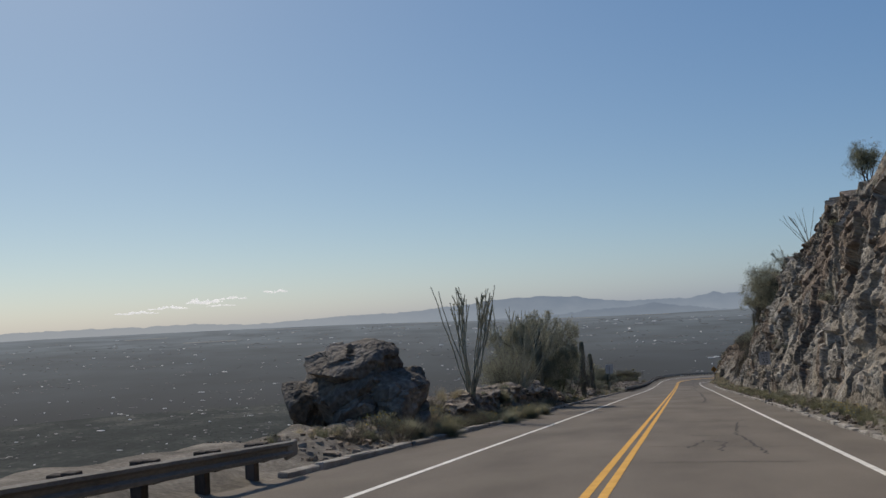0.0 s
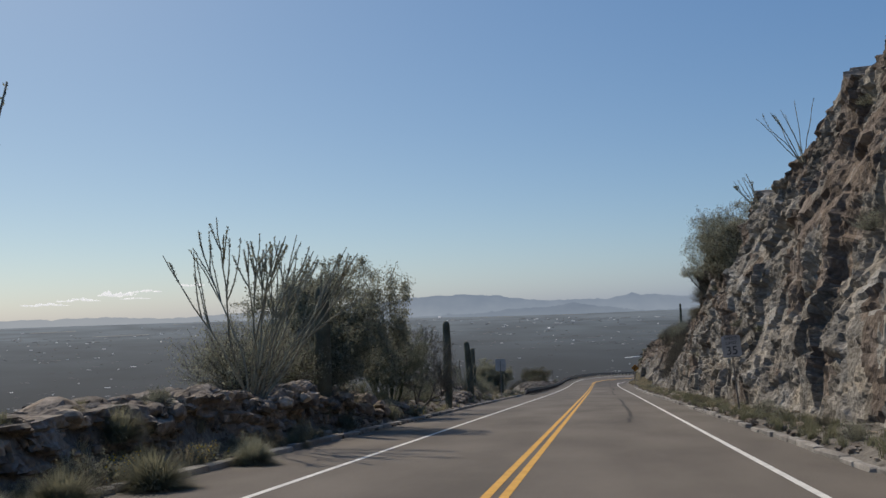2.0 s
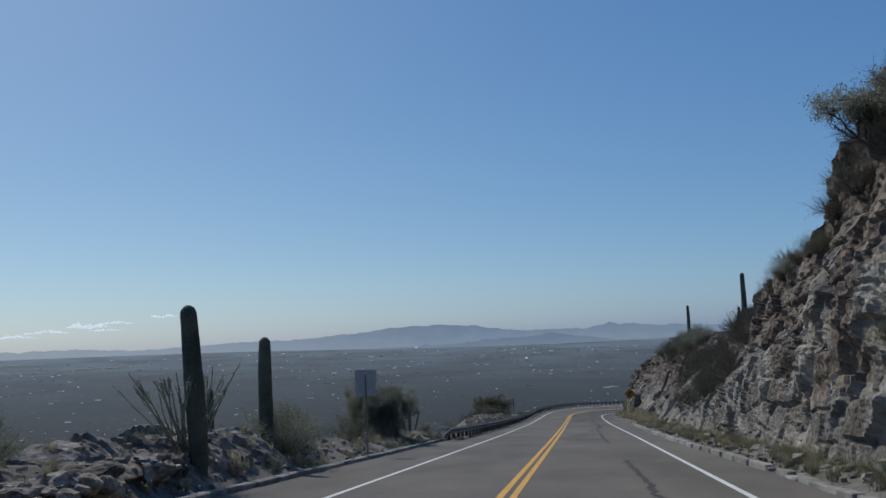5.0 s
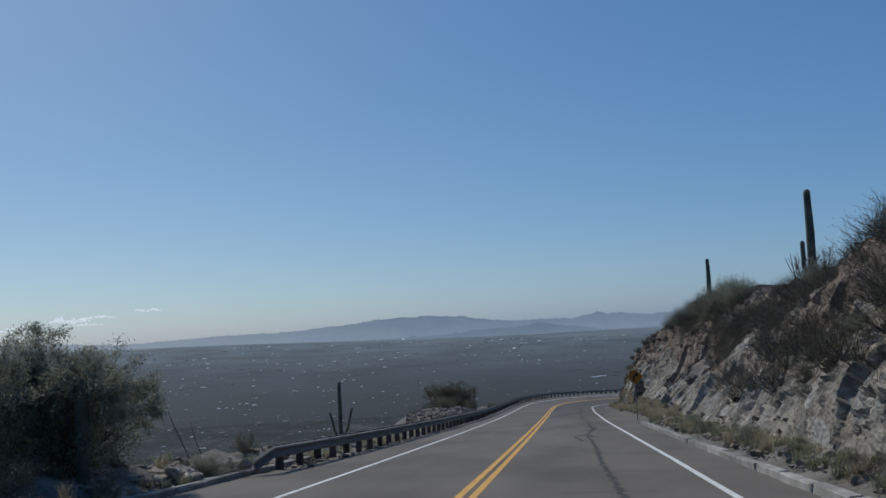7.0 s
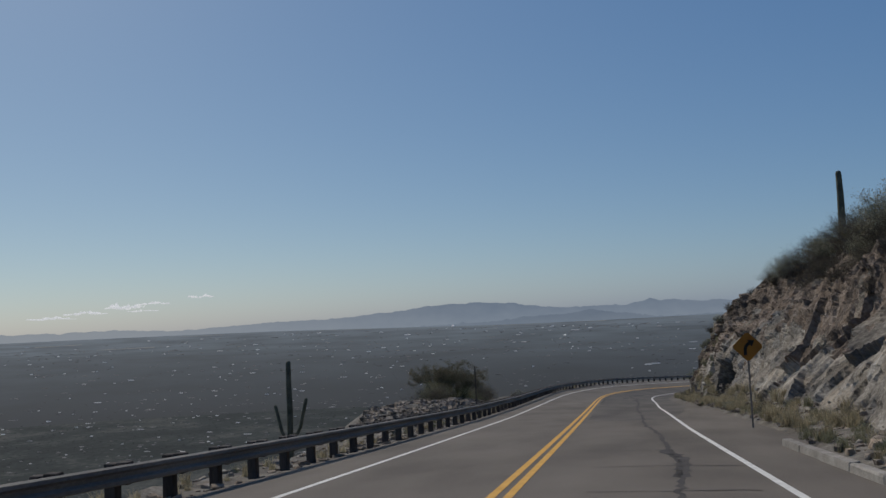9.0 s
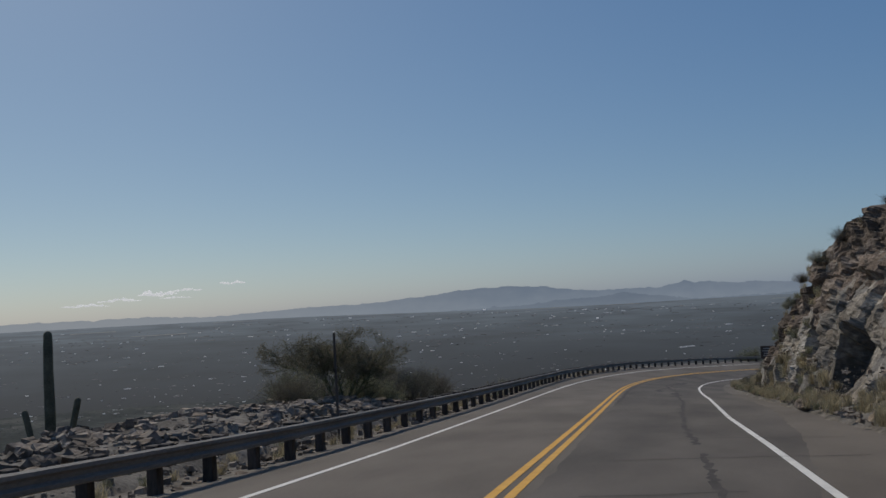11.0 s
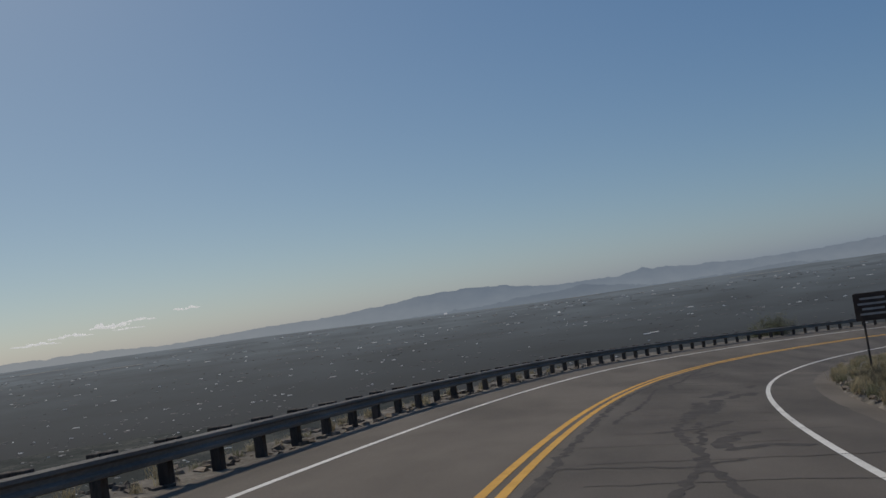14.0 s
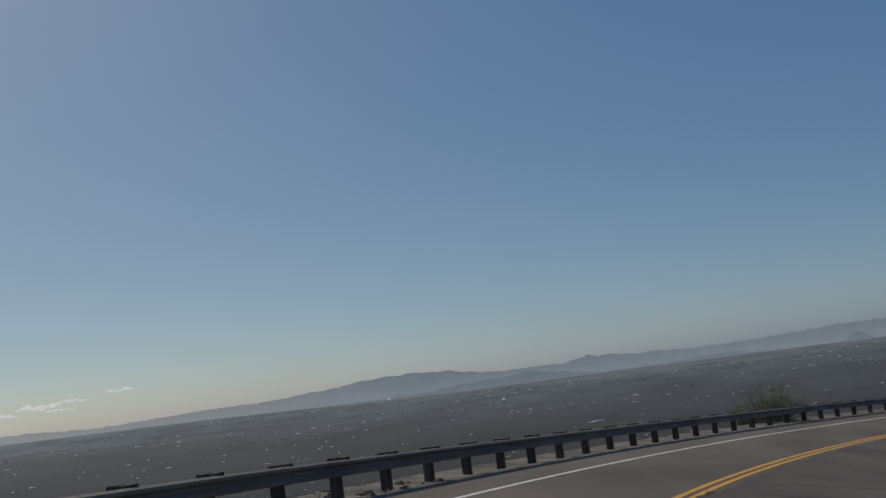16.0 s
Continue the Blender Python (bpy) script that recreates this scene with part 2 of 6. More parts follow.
def data_mesh(name, V, F, mat, smooth=False):
    me = bpy.data.meshes.new(name)
    me.from_pydata(np.asarray(V, float).tolist(), [], [list(map(int, f)) for f in F] if not isinstance(F, np.ndarray) else F.tolist())
    me.materials.append(mat)
    if smooth:
        me.polygons.foreach_set("use_smooth", [True] * len(me.polygons))
    me.update()
    return me


def mesh_ob(name, V, F, mat, parent=None, smooth=False, label=""):
    ob = new(name, data_mesh(name, V, F, mat, smooth))
    if parent:
        ob.parent = parent
    if label:
        tagged(ob, label)
    return ob


def part(name, bm, mat, parent, label=""):
    me = bpy.data.meshes.new(name)
    bm.to_mesh(me)
    bm.free()
    me.materials.append(mat)
    ob = new(name, me)
    ob.parent = parent
    if label:
        tagged(ob, label)
    return ob


def root(name, m, label, category, group="", kind=""):
    ob = new(name)
    ob.matrix_world = m
    ob.empty_display_size = 0.2
    return tagged(ob, label, category, group, kind)


def tubes(lines, sides=5, cap=True):
    """Tapered tubes along polylines: each line is (points n x 3, radii n)."""
    V, F, o = [], [], 0
    ang = np.arange(sides) * 2 * np.pi / sides
    for pts, rad in lines:
        pts, rad = np.asarray(pts, float), np.asarray(rad, float)
        d = np.gradient(pts, axis=0)
        d /= np.linalg.norm(d, axis=1)[:, None] + 1e-9
        ref = np.where(np.abs(d[:, 2:3]) > 0.9, np.array([[1.0, 0, 0]]), np.array([[0, 0, 1.0]]))
        a = np.cross(d, ref)
        a /= np.linalg.norm(a, axis=1)[:, None] + 1e-9
        b = np.cross(d, a)
        ring = pts[:, None] + rad[:, None, None] * (np.cos(ang)[None, :, None] * a[:, None] + np.sin(ang)[None, :, None] * b[:, None])
        V.append(ring.reshape(-1, 3))
        n = len(pts)
        for i in range(n - 1):
            for j in range(sides):
                k = (j + 1) % sides
                F.append((o + i * sides + j, o + i * sides + k, o + (i + 1) * sides + k, o + (i + 1) * sides + j))
        if cap:
            F.append(tuple(o + (n - 1) * sides + j for j in range(sides)))
        o += n * sides
    return np.concatenate(V), F


def leaves(centres, size, r, up=0.0, long=1.8):
    """Small rhombic leaves, each at its own tilt."""
    n = len(centres)
    d = r.normal(size=(n, 3))
    d[:, 2] += up
    d /= np.linalg.norm(d, axis=1)[:, None]
    e = np.cross(d, r.normal(size=(n, 3)))
    e /= np.linalg.norm(e, axis=1)[:, None] + 1e-9
    s = (size * r.uniform(0.6, 1.4, n))[:, None]
    V = np.stack([centres - d * s * long / 2, centres + e * s / 2, centres + d * s * long / 2, centres - e * s / 2], 1).reshape(-1, 3)
    return V, (np.arange(n)[:, None] * 4 + np.arange(4)[None]).astype(int)


def box_vf(x0, x1, y0, y1, z0, z1):
    V = [(x, y, z) for x in (x0, x1) for y in (y0, y1) for z in (z0, z1)]
    return V, [(0, 1, 3, 2), (4, 6, 7, 5), (0, 4, 5, 1), (2, 3, 7, 6), (0, 2, 6, 4), (1, 5, 7, 3)]


def bevel_box(sx, sy, sz, bev=0.02, z0=0.0):
    bm = bmesh.new()
    bmesh.ops.create_cube(bm, size=1)
    for v in bm.verts:
        v.co = Vector((v.co.x * sx, v.co.y * sy, (v.co.z + 0.5) * sz + z0))
    if bev:
        bmesh.ops.bevel(bm, geom=bm.edges[:], offset=bev, segments=1, affect="EDGES")
    return bm


# ---------------------------------------------------------------- the road's line
DS = 1.0
S = np.arange(-60.0, 420.0, DS)
_k = 0.010325 * np.clip((S - 207.9) / 55.4, 0, 1)
_head = -0.01661 + np.concatenate([[0], np.cumsum((_k[1:] + _k[:-1]) / 2 * DS)])
_hm = (_head[1:] + _head[:-1]) / 2
_x = np.concatenate([[0], np.cumsum(np.sin(_hm) * DS)])
_y = np.concatenate([[0], np.cumsum(np.cos(_hm) * DS)])
_g = 0.08255 - 0.01429 * np.clip((S - 120) / 120, 0, 1)
_z = -np.concatenate([[0], np.cumsum((_g[1:] + _g[:-1]) / 2 * DS)])
for _a in (_x, _y, _z):
    _a -= _a[60]
_bank = -0.002 - 0.113 * np.clip((S - 183.9) / 79.4, 0, 1)
LEFT, RIGHT = -3.905, 4.733          # edge lines, from the yellow centre line


def at(s, lat, h=0.0):
    """Place in the world from the way along the road, the offset to its right and the height above its surface."""
    hd = np.interp(s, S, _head)
    return np.stack([np.interp(s, S, _x) + lat * np.cos(hd), np.interp(s, S, _y) - lat * np.sin(hd),
                     np.interp(s, S, _z) + np.clip(lat, -8, 9) * np.interp(s, S, _bank) + h], -1)


def heading(s):
    return float(np.interp(s, S, _head))


def place(s, lat, h=0.0, turn=0.0, scale=1.0):
    p = at(s, lat, h)
    return Matrix.Translation(p.tolist()) @ Matrix.Rotation(-heading(s) + turn, 4, "Z") @ Matrix.Scale(scale, 4)


# crest height, foot and lean of the rock cut along the road
CUT_S = [-30, 40, 58, 70, 76, 84, 90, 100, 108, 118, 135, 152, 162, 178, 190, 200, 206, 210, 214, 218, 222, 228, 240, 260]
CUT_H = [13.5, 12.6, 12.6, 13.0, 11.0, 10.6, 10.0, 8.7, 7.4, 6.5, 6.6, 7.1, 7.5, 8.4, 9.0, 8.5, 7.5, 6.5, 4.7, 2.7, 2.1, 1.6, 1.4, 0.8]
CUT_B = [0.3, 0.3, 0.3, 0.28, 0.24, 0.16, 0.16, 0.22, 0.3, 0.4, 0.7, 0.95, 0.95, 0.8, 0.72, 0.6, 0.45, 0.33, 0.28, 0.5, 0.9, 1.2, 1.5, 2.0]
CUT_F = [8.6, 8.6, 8.6, 8.6, 8.4, 8.2, 8.2, 8.0, 8.0, 8.0, 8.2, 8.3, 8.2, 8.0, 8.0, 8.0, 8.0, 8.0, 8.0, 8.0, 7.9, 7.8, 8.2, 9.0]


def cut(s):
    return np.interp(s, CUT_S, CUT_H), np.interp(s, CUT_S, CUT_B), np.interp(s, CUT_S, CUT_F)


def rail_lat(s):
    return np.interp(s, [30, 128, 134, 145, 160, 175, 190, 200, 215, 228, 240, 260, 300], [-6.35, -6.2, -6.05, -5.85, -5.68, -5.6, -5.5, -5.38, -5.42, -5.55, -5.8, -5.85, -6.0])


def kerb_lat(s):
    return np.interp(s, [20, 50, 65, 90, 136, 142], [-6.42, -6.5, -6.7, -6.75, -6.75, -6.3])


def ground_h(s, lat):
    """Height of the ground over the road's surface, off the pavement."""
    s, lat = np.asarray(s, float), np.asarray(lat, float)
    hc, b, f = cut(s)
    # right: verge, cut, hilltop
    top = f + b * hc
    right = np.where(lat < f, 0.12 + 0.10 * np.clip(lat - 6.3, 0, 3), np.where(lat < top, 0.3 + (lat - f) / b, hc + 0.3 - 0.03 * (lat - top) + np.interp(s, [214, 226, 262, 290], [0, 0.48, 0.48, 0]) * np.clip(lat - top, 0, 14)))
    # left: low berm, then the drop to the valley
    berm = np.interp(s, [-40, 20, 30, 36, 42, 50, 58, 64, 72, 78, 84, 87, 89, 91, 94, 97, 100.6, 102, 104, 115, 124, 134, 140, 172, 180, 188, 198, 204, 240, 330],
                     [0.4, 0.4, 0.5, 0.8, 1.15, 1.35, 1.45, 1.2, 0.95, 0.7, 0.6, 0.75, 0.98, 1.12, 1.25, 1.32, 1.36, 0.9, 0.65, 0.5, 0.5, 0.5, -0.1, 0.0, 0.6, 0.85, 0.6, 0.0, -0.2, -0.3])
    edge = np.interp(s, [0, 60, 100, 125, 140, 172, 182, 200, 220, 228, 330], [-10.5, -10, -9.8, -9.4, -7.6, -7.6, -11.5, -11.5, -12, -7.4, -7.2])
    wob = 0.25 * np.sin(s * 0.9) * np.sin(lat * 1.3 + s * 0.23) + 0.15 * np.sin(s * 2.1 + lat)
    foot = kerb_lat(s) + 0.1
    u = np.clip((foot - lat) / 2.2, 0, 1)
    wall = np.interp(s, [31, 34, 62, 66], [0, 1, 1, 0])
    u = u * (1 - wall) + wall * (0.12 * np.clip((foot - lat) / 0.9, 0, 1) + 0.88 * np.clip((foot - 0.95 - lat) / 0.5, 0, 1))
    left = np.where(lat > foot, 0.0, berm * u * u * (3 - 2 * u) + wob * 0.5 * u)
    left = left - 0.55 * np.clip(edge - lat, 0, 1e9)
    left = left - 0.1 * np.clip((rail_lat(s) + 0.1 - lat) / 0.3, 0, 1) * np.interp(s, [134, 140], [0, 1])
    return np.where(lat > 0, right, left)


def ground_at(s, lat, sink=0.0):
    return at(s, lat, float(ground_h(s, lat)) - sink)


def stand(s, lat, sink=0.05, turn=0.0, scale=1.0, h=None):
    z = float(ground_h(s, lat)) - sink if h is None else h
    return place(s, lat, z, turn, scale)


def ribbon(s0, s1, step, lats, lift=0.0, heights=None):
    s = np.arange(s0, s1 + 1e-6, step)
    lats = np.asarray(lats, float)
    SS, LL = np.meshgrid(s, lats, indexing="ij")
    H = np.full(SS.shape, lift) if heights is None else heights(SS, LL)
    V = at(SS.ravel(), LL.ravel(), H.ravel())
    n, m = SS.shape
    i, j = np.meshgrid(np.arange(n - 1), np.arange(m - 1), indexing="ij")
    a = (i * m + j).ravel()
    return V, np.stack([a, a + 1, a + m + 1, a + m], 1)


# ---------------------------------------------------------------- large structure
# valley: one sheet out to the horizon
def valley_z(r, az):
    base = np.interp(r, [0, 80, 300, 900, 1500, 3000, 4800], [-60, -62, -95, -150, -150, -105, -78])
    rise = np.interp(np.degrees(az), [-180, -60, -40, -22, -8, 10, 40, 180], [0, 20, 38, 36, 18, 12, 6, 0])
    base = base + rise * np.clip((r - 1800) / 2700, 0, 1) ** 1.3
    return base + 4 * np.sin(r * 0.004 + az * 7) * np.clip((r - 300) / 800, 0, 1)


CENTRE = np.array([0.0, 130.0])
_r = np.concatenate([np.linspace(0.5, 300, 24), np.geomspace(320, 4800, 70)])
_az = np.linspace(-np.pi, np.pi, 181)
RR, AZ = np.meshgrid(_r, _az, indexing="ij")
V = np.stack([CENTRE[0] + RR * np.sin(AZ), CENTRE[1] + RR * np.cos(AZ), valley_z(RR, AZ)], -1).reshape(-1, 3)
n, m = RR.shape
i, j = np.meshgrid(np.arange(n - 1), np.arange(m - 1), indexing="ij")
a = (i * m + j).ravel()
Fv = np.stack([a, a + m, a + m + 1, a + 1], 1)
inner_ = RR.ravel()[Fv[:, 0]] < 1500


def used_only(V, F):
    keep, F = np.unique(F, return_inverse=True)
    return V[keep], F.reshape(-1, 4)


tagged(mesh_ob("backdrop", *used_only(V, Fv[~inner_]), M_FARPLAIN, smooth=True), "far plain with blue grey haze painted as glow", "backdrop", kind="structure")
tagged(mesh_ob("ground", *used_only(V, Fv[inner_]), M_VALLEY, smooth=True),
       "dark hazy desert valley floor with scattered town", "ground", kind="structure")

# hillside that carries the road
lats = np.concatenate([np.linspace(-140, -30, 12), np.linspace(-26, -13, 9), np.arange(-12, -6.1, 0.3), [-6.05, -4.5, 0, 4.5, 6.3, 7, 7.6, 8.3, 9.2]])


def hill_heights(SS, LL):
    h = ground_h(SS, LL)
    h = np.where((LL > kerb_lat(SS) + 0.1) & (LL < 6.4), -0.06, h)
    h = np.where((SS > 137) & (LL > -6.7) & (LL < -5.0), np.minimum(h, -0.32), h)
    low = (SS > 158) & (LL > 6.4) & (LL < 7.1)
    return np.where(low, -0.06, np.where(LL > 6.4, 0.12 + 0.1 * (LL - 6.3), h))


V, F = ribbon(-50, 400, 0.75, lats, heights=hill_heights)
bumpy = np.array([noise.noise(Vector(p) * 0.9) * 0.10 + noise.noise(Vector(p) * 3.1) * 0.05 for p in V])
lat_all = np.tile(lats, len(V) // len(lats))
V[:, 2] += np.where((lat_all < -6.9) | (lat_all > 6.6), bumpy, 0)
tagged(mesh_ob("hillside", V, F, M_DIRT, smooth=True), "stony brown desert slope beside the road", "hillside", kind="structure")

# strip of stony dirt under the guard rail, its ragged edge lapping over the asphalt
_s = np.arange(136, 346, 0.5)
_l = np.linspace(0.2, -1.5, 7)
SS, LL = np.meshgrid(_s, _l, indexing="ij")
LL = LL + rail_lat(SS)
V = at(SS.ravel(), LL.ravel(), np.tile(np.array([-0.05, -0.05, -0.08, -0.09, -0.09, -0.09, -0.1]), len(_s)))
V += np.array([noise.noise_vector(Vector(q) * 1.1) * 0.05 for q in V]) * np.array((1, 1, 0.6))
n, m = SS.shape
i, j = np.meshgrid(np.arange(n - 1), np.arange(m - 1), indexing="ij")
a = (i * m + j).ravel()
tagged(mesh_ob("verge", V, np.stack([a, a + m, a + m + 1, a + 1], 1), M_DIRT, smooth=True), "strip of stony dirt under the guard rail", "verge", kind="structure")

# road
V, F = ribbon(-50, 400, 2.0, [-6.85, -5, -3.9, -2, 0, 2, 4.7, 5.6, 6.45])
_s = np.arange(-50, 400 + 1e-6, 2.0)
V[0::9] = at(_s, np.where(_s > 135, rail_lat(_s) + 0.15, -6.85))     # the asphalt ends at the guard rail
tagged(mesh_ob("road", V, F, M_ASPHALT, smooth=True), "worn grey brown asphalt two-lane mountain road", "road", kind="structure")

V, F = ribbon(159, 400, 1.0, [6.45, 6.8, 7.15])
V[2::3] += np.stack([noise.noise_vector(Vector(p) * 0.8) * 0.15 for p in V[2::3]]) * np.array((1, 1, 0))
tagged(mesh_ob("shoulder", V, F, M_ASPHALT, smooth=True), "worn asphalt shoulder with a ragged edge", "road", kind="structure")


def line(name, lat, width, mat, label):
    V, F = ribbon(-50, 400, 1.0, [lat - width / 2, lat + width / 2], lift=0.006)
    if lat > 4:      # the right lane narrows before the bend
        s = np.arange(-50, 400 + 1e-6, 1.0)
        off = np.interp(s, [130, 148, 168, 194, 210, 240], [0, -0.13, -0.33, -0.33, 0.0, 0.1])
        V += np.repeat((at(s, off) - at(s, np.zeros(len(s)))), 2, axis=0)
    return tagged(mesh_ob(name, V, F, mat, smooth=True), label, "road marking", kind="structure")


line("edge_line_left", LEFT, 0.14, M_WHITE, "white painted edge line on asphalt")
line("edge_line_right", RIGHT, 0.145, M_WHITE, "white painted edge line on asphalt")
line("centre_line_left", -0.14, 0.15, M_YELLOW, "yellow painted no-passing centre line")
line("centre_line_right", 0.14, 0.15, M_YELLOW, "yellow painted no-passing centre line")


# older, darker surface in the lane beside the cut
_s = np.arange(176, 400, 0.5)
_w = np.array([0.12 * noise.noise(Vector((q * 0.7, 4, 0))) + 0.06 * noise.noise(Vector((q * 2.9, 7, 0))) for q in _s])
_l = np.stack([0.42 + _w, 1.6 + 0 * _w, 3.2 + 0 * _w, np.interp(_s, [176, 186, 200, 400], [4.2, 5.4, 6.4, 6.4]) + _w], 1)
V = at(np.repeat(_s, 4), _l.ravel(), 0.002)
i, j = np.meshgrid(np.arange(len(_s) - 1), np.arange(3), indexing="ij")
a = (i * 4 + j).ravel()
tagged(mesh_ob("road_patch", V, np.stack([a, a + 1, a + 5, a + 4], 1), M_SEALED, smooth=True), "older darker asphalt in one lane", "road", kind="structure")


def seal(points, width, r):
    """Irregular tar band on the asphalt along (s, lat) points."""
    pts = []
    for (s0, l0), (s1, l1) in zip(points[:-1], points[1:]):
        k = max(2, int(math.hypot(s1 - s0, l1 - l0) / 0.25))
        pts += [(s0 + (s1 - s0) * i / k, l0 + (l1 - l0) * i / k) for i in range(k)]
    pts.append(points[-1])
    P = np.array(pts)
    P += r.normal(0, 0.045, P.shape)
    d = np.gradient(P, axis=0)
    d /= np.linalg.norm(d, axis=1)[:, None] + 1e-9
    nrm = np.stack([-d[:, 1], d[:, 0]], 1) * (width / 2 * r.uniform(0.65, 1.25, len(P)))[:, None]
    A, B = P + nrm, P - nrm
    V = np.concatenate([at(A[:, 0], A[:, 1], 0.006), at(B[:, 0], B[:, 1], 0.006)])
    k = len(P)
    return V, np.array([(i, i + 1, k + i + 1, k + i) for i in range(k - 1)])


_rs = np.random.default_rng(3)
SEALS_STRAIGHT = [
    ([(66, 2.6), (72, 2.9), (80, 3.0), (88, 2.95), (96, 3.05), (105, 3.0)], 0.16), ([(73, 2.2), (73.3, 3.9), (72.6, 4.4)], 0.10),
    ([(77, 1.6), (76.5, 2.6)], 0.12), ([(22, 3.2), (30, 2.9), (37, 3.3)], 0.06),
    ([(24, 1.4), (27, 1.9), (26, 2.4), (23, 2.2)], 0.07), ([(120, 2.9), (129, 2.78), (137, 2.85), (146, 2.75), (154, 3.15), (165, 3.2), (172, 2.9), (182, 3.0)], 0.13),
    ([(141, 2.5), (145, 2.2), (147, 2.6), (144, 3.1)], 0.16), ([(151, 3.0), (155, 3.4), (158, 3.0)], 0.28),
]
SEALS_ENTRY = [
    ([(184, 3.0), (190, 2.9), (200, 3.15), (207, 3.35), (214, 3.3), (222, 3.4), (229, 2.75), (236, 2.9)], 0.15), ([(225, 2.2), (229, 2.8), (234, 2.4), (240, 2.9)], 0.17),
    ([(230.6, 3.1), (232.2, 3.3), (233.4, 3.75)], 0.4), ([(206, 0.5), (214, 0.55), (222, 0.45), (232, 0.55), (246, 0.4), (262, 0.6)], 0.16),
    ([(213.5, 3.0), (215.5, 3.4), (217.5, 3.1), (219, 3.3)], 0.4), ([(221, 2.4), (223.5, 2.2), (225, 2.5)], 0.35),
    ([(233.5, 2.0), (234.5, 3.0), (236, 3.6)], 0.28), ([(230.2, 3.2), (231.0, 3.9), (230.6, 4.5)], 0.3),
    ([(228.6, 0.7), (228.2, 2.6), (229, 3.4)], 0.14),
]
SEALS_BEND = [
    ([(236, 1.0), (243, 1.3), (250, 0.9)], 0.12), ([(258, 1.07), (262, 0.8), (266, 0.5), (270.6, 0.2)], 0.15), ([(238.2, 3.1), (240.4, 3.25), (243.6, 3.35)], 0.4), ([(244.8, 2.9), (246.0, 3.3), (247.4, 3.5), (248.4, 3.3)], 0.45),
    ([(245.6, 4.25), (247.2, 4.3)], 0.4), ([(250.0, 4.2), (252, 4.25)], 0.25),
    ([(236.5, 2.6), (239.5, 2.9), (242.5, 2.8)], 0.42), ([(244.0, 3.7), (246.5, 4.0)], 0.3),
    ([(249.0, 1.6), (252.0, 1.2), (254.5, 1.3), (257.5, 1.1), (262, 1.5)], 0.16), ([(256.0, 1.2), (258, 1.9), (261, 2.1)], 0.14),
    ([(249.6, 0.5), (249.4, 2.6)], 0.09), ([(250.8, 0.4), (250.5, 2.3)], 0.09),
    ([(252.1, 0.5), (251.9, 2.8)], 0.09), ([(253.4, 0.5), (253.3, 2.2)], 0.09),
    ([(247.9, 0.6), (247.7, 3.0)], 0.09),
]
SEALS = SEALS_STRAIGHT + SEALS_ENTRY + SEALS_BEND
for s_ in list(np.arange(20, 205, 4.6)) + list(np.arange(206, 275, 2.3)):
    a_, b_ = _rs.uniform(0.3, 2.0), _rs.uniform(3.0, 6.2 if s_ < 160 else 6.9)
    if 40 < s_ < 66 or 84 < s_ < 110:
        continue
    SEALS.append(([(s_, a_), (s_ + _rs.uniform(-0.3, 0.3), (a_ + b_) / 2), (s_ + _rs.uniform(-0.4, 0.4), b_)], 0.055))
for pts_, w_ in SEALS:
    V, F = seal(pts_, w_, _rs)
    tagged(mesh_ob("crack_seal", V, F, M_TAR), "dark tar crack seal on the asphalt", "crack seal", kind="structure")

# rock cut above the road
SIDE = np.concatenate([np.arange(-30, 28, 0.5), np.arange(28, 110, 0.125), np.arange(110, 180, 0.16), np.arange(180, 270, 0.25)])
STEP = np.concatenate([np.linspace(0, 0.86, 94), np.linspace(0.88, 1, 8)])


def blocky(p, size, squash, seed):
    """Offset of a broken block at p: flat steps between neighbouring blocks."""
    q = Vector((p[0] / size + seed, p[1] / size, p[2] / (size * squash) + 0.1 * p[1] / size))
    d, pts = noise.voronoi(q)
    c = pts[0]
    cell = noise.cell(c * 7.31)
    tip = (q - c).dot(noise.cell_vector(c * 3.77) - Vector((0.5, 0.5, 0.5)))
    return 0.25 + 0.5 * cell + 1.7 * tip, d[1] - d[0]


def jointed(p, s, thick, wide, seed):
    """Offset of a block in bedded, jointed rock: each has its own set-back and tilt."""
    layer = (p[2] + 0.13 * p[1]) / thick + 1.2 * noise.noise(Vector(p) * 0.21 + Vector((seed, 0, 0)))
    li = math.floor(layer)
    col = s / wide + 3.7 * noise.cell(Vector((li + 0.5, seed, 0.5))) + 0.7 * noise.noise(Vector(p) * 0.55) + 0.25 * layer
    ci = math.floor(col)
    fl, fc = layer - li, col - ci
    r1, r2, r3 = noise.cell_vector(Vector((li + 0.5, ci + 0.5, seed)))
    return r1 + 0.9 * (fl - 0.5) * (r2 - 0.5) + 0.9 * (fc - 0.5) * (r3 - 0.5), min(fl, 1 - fl, 1.6 * fc, 1.6 * (1 - fc))


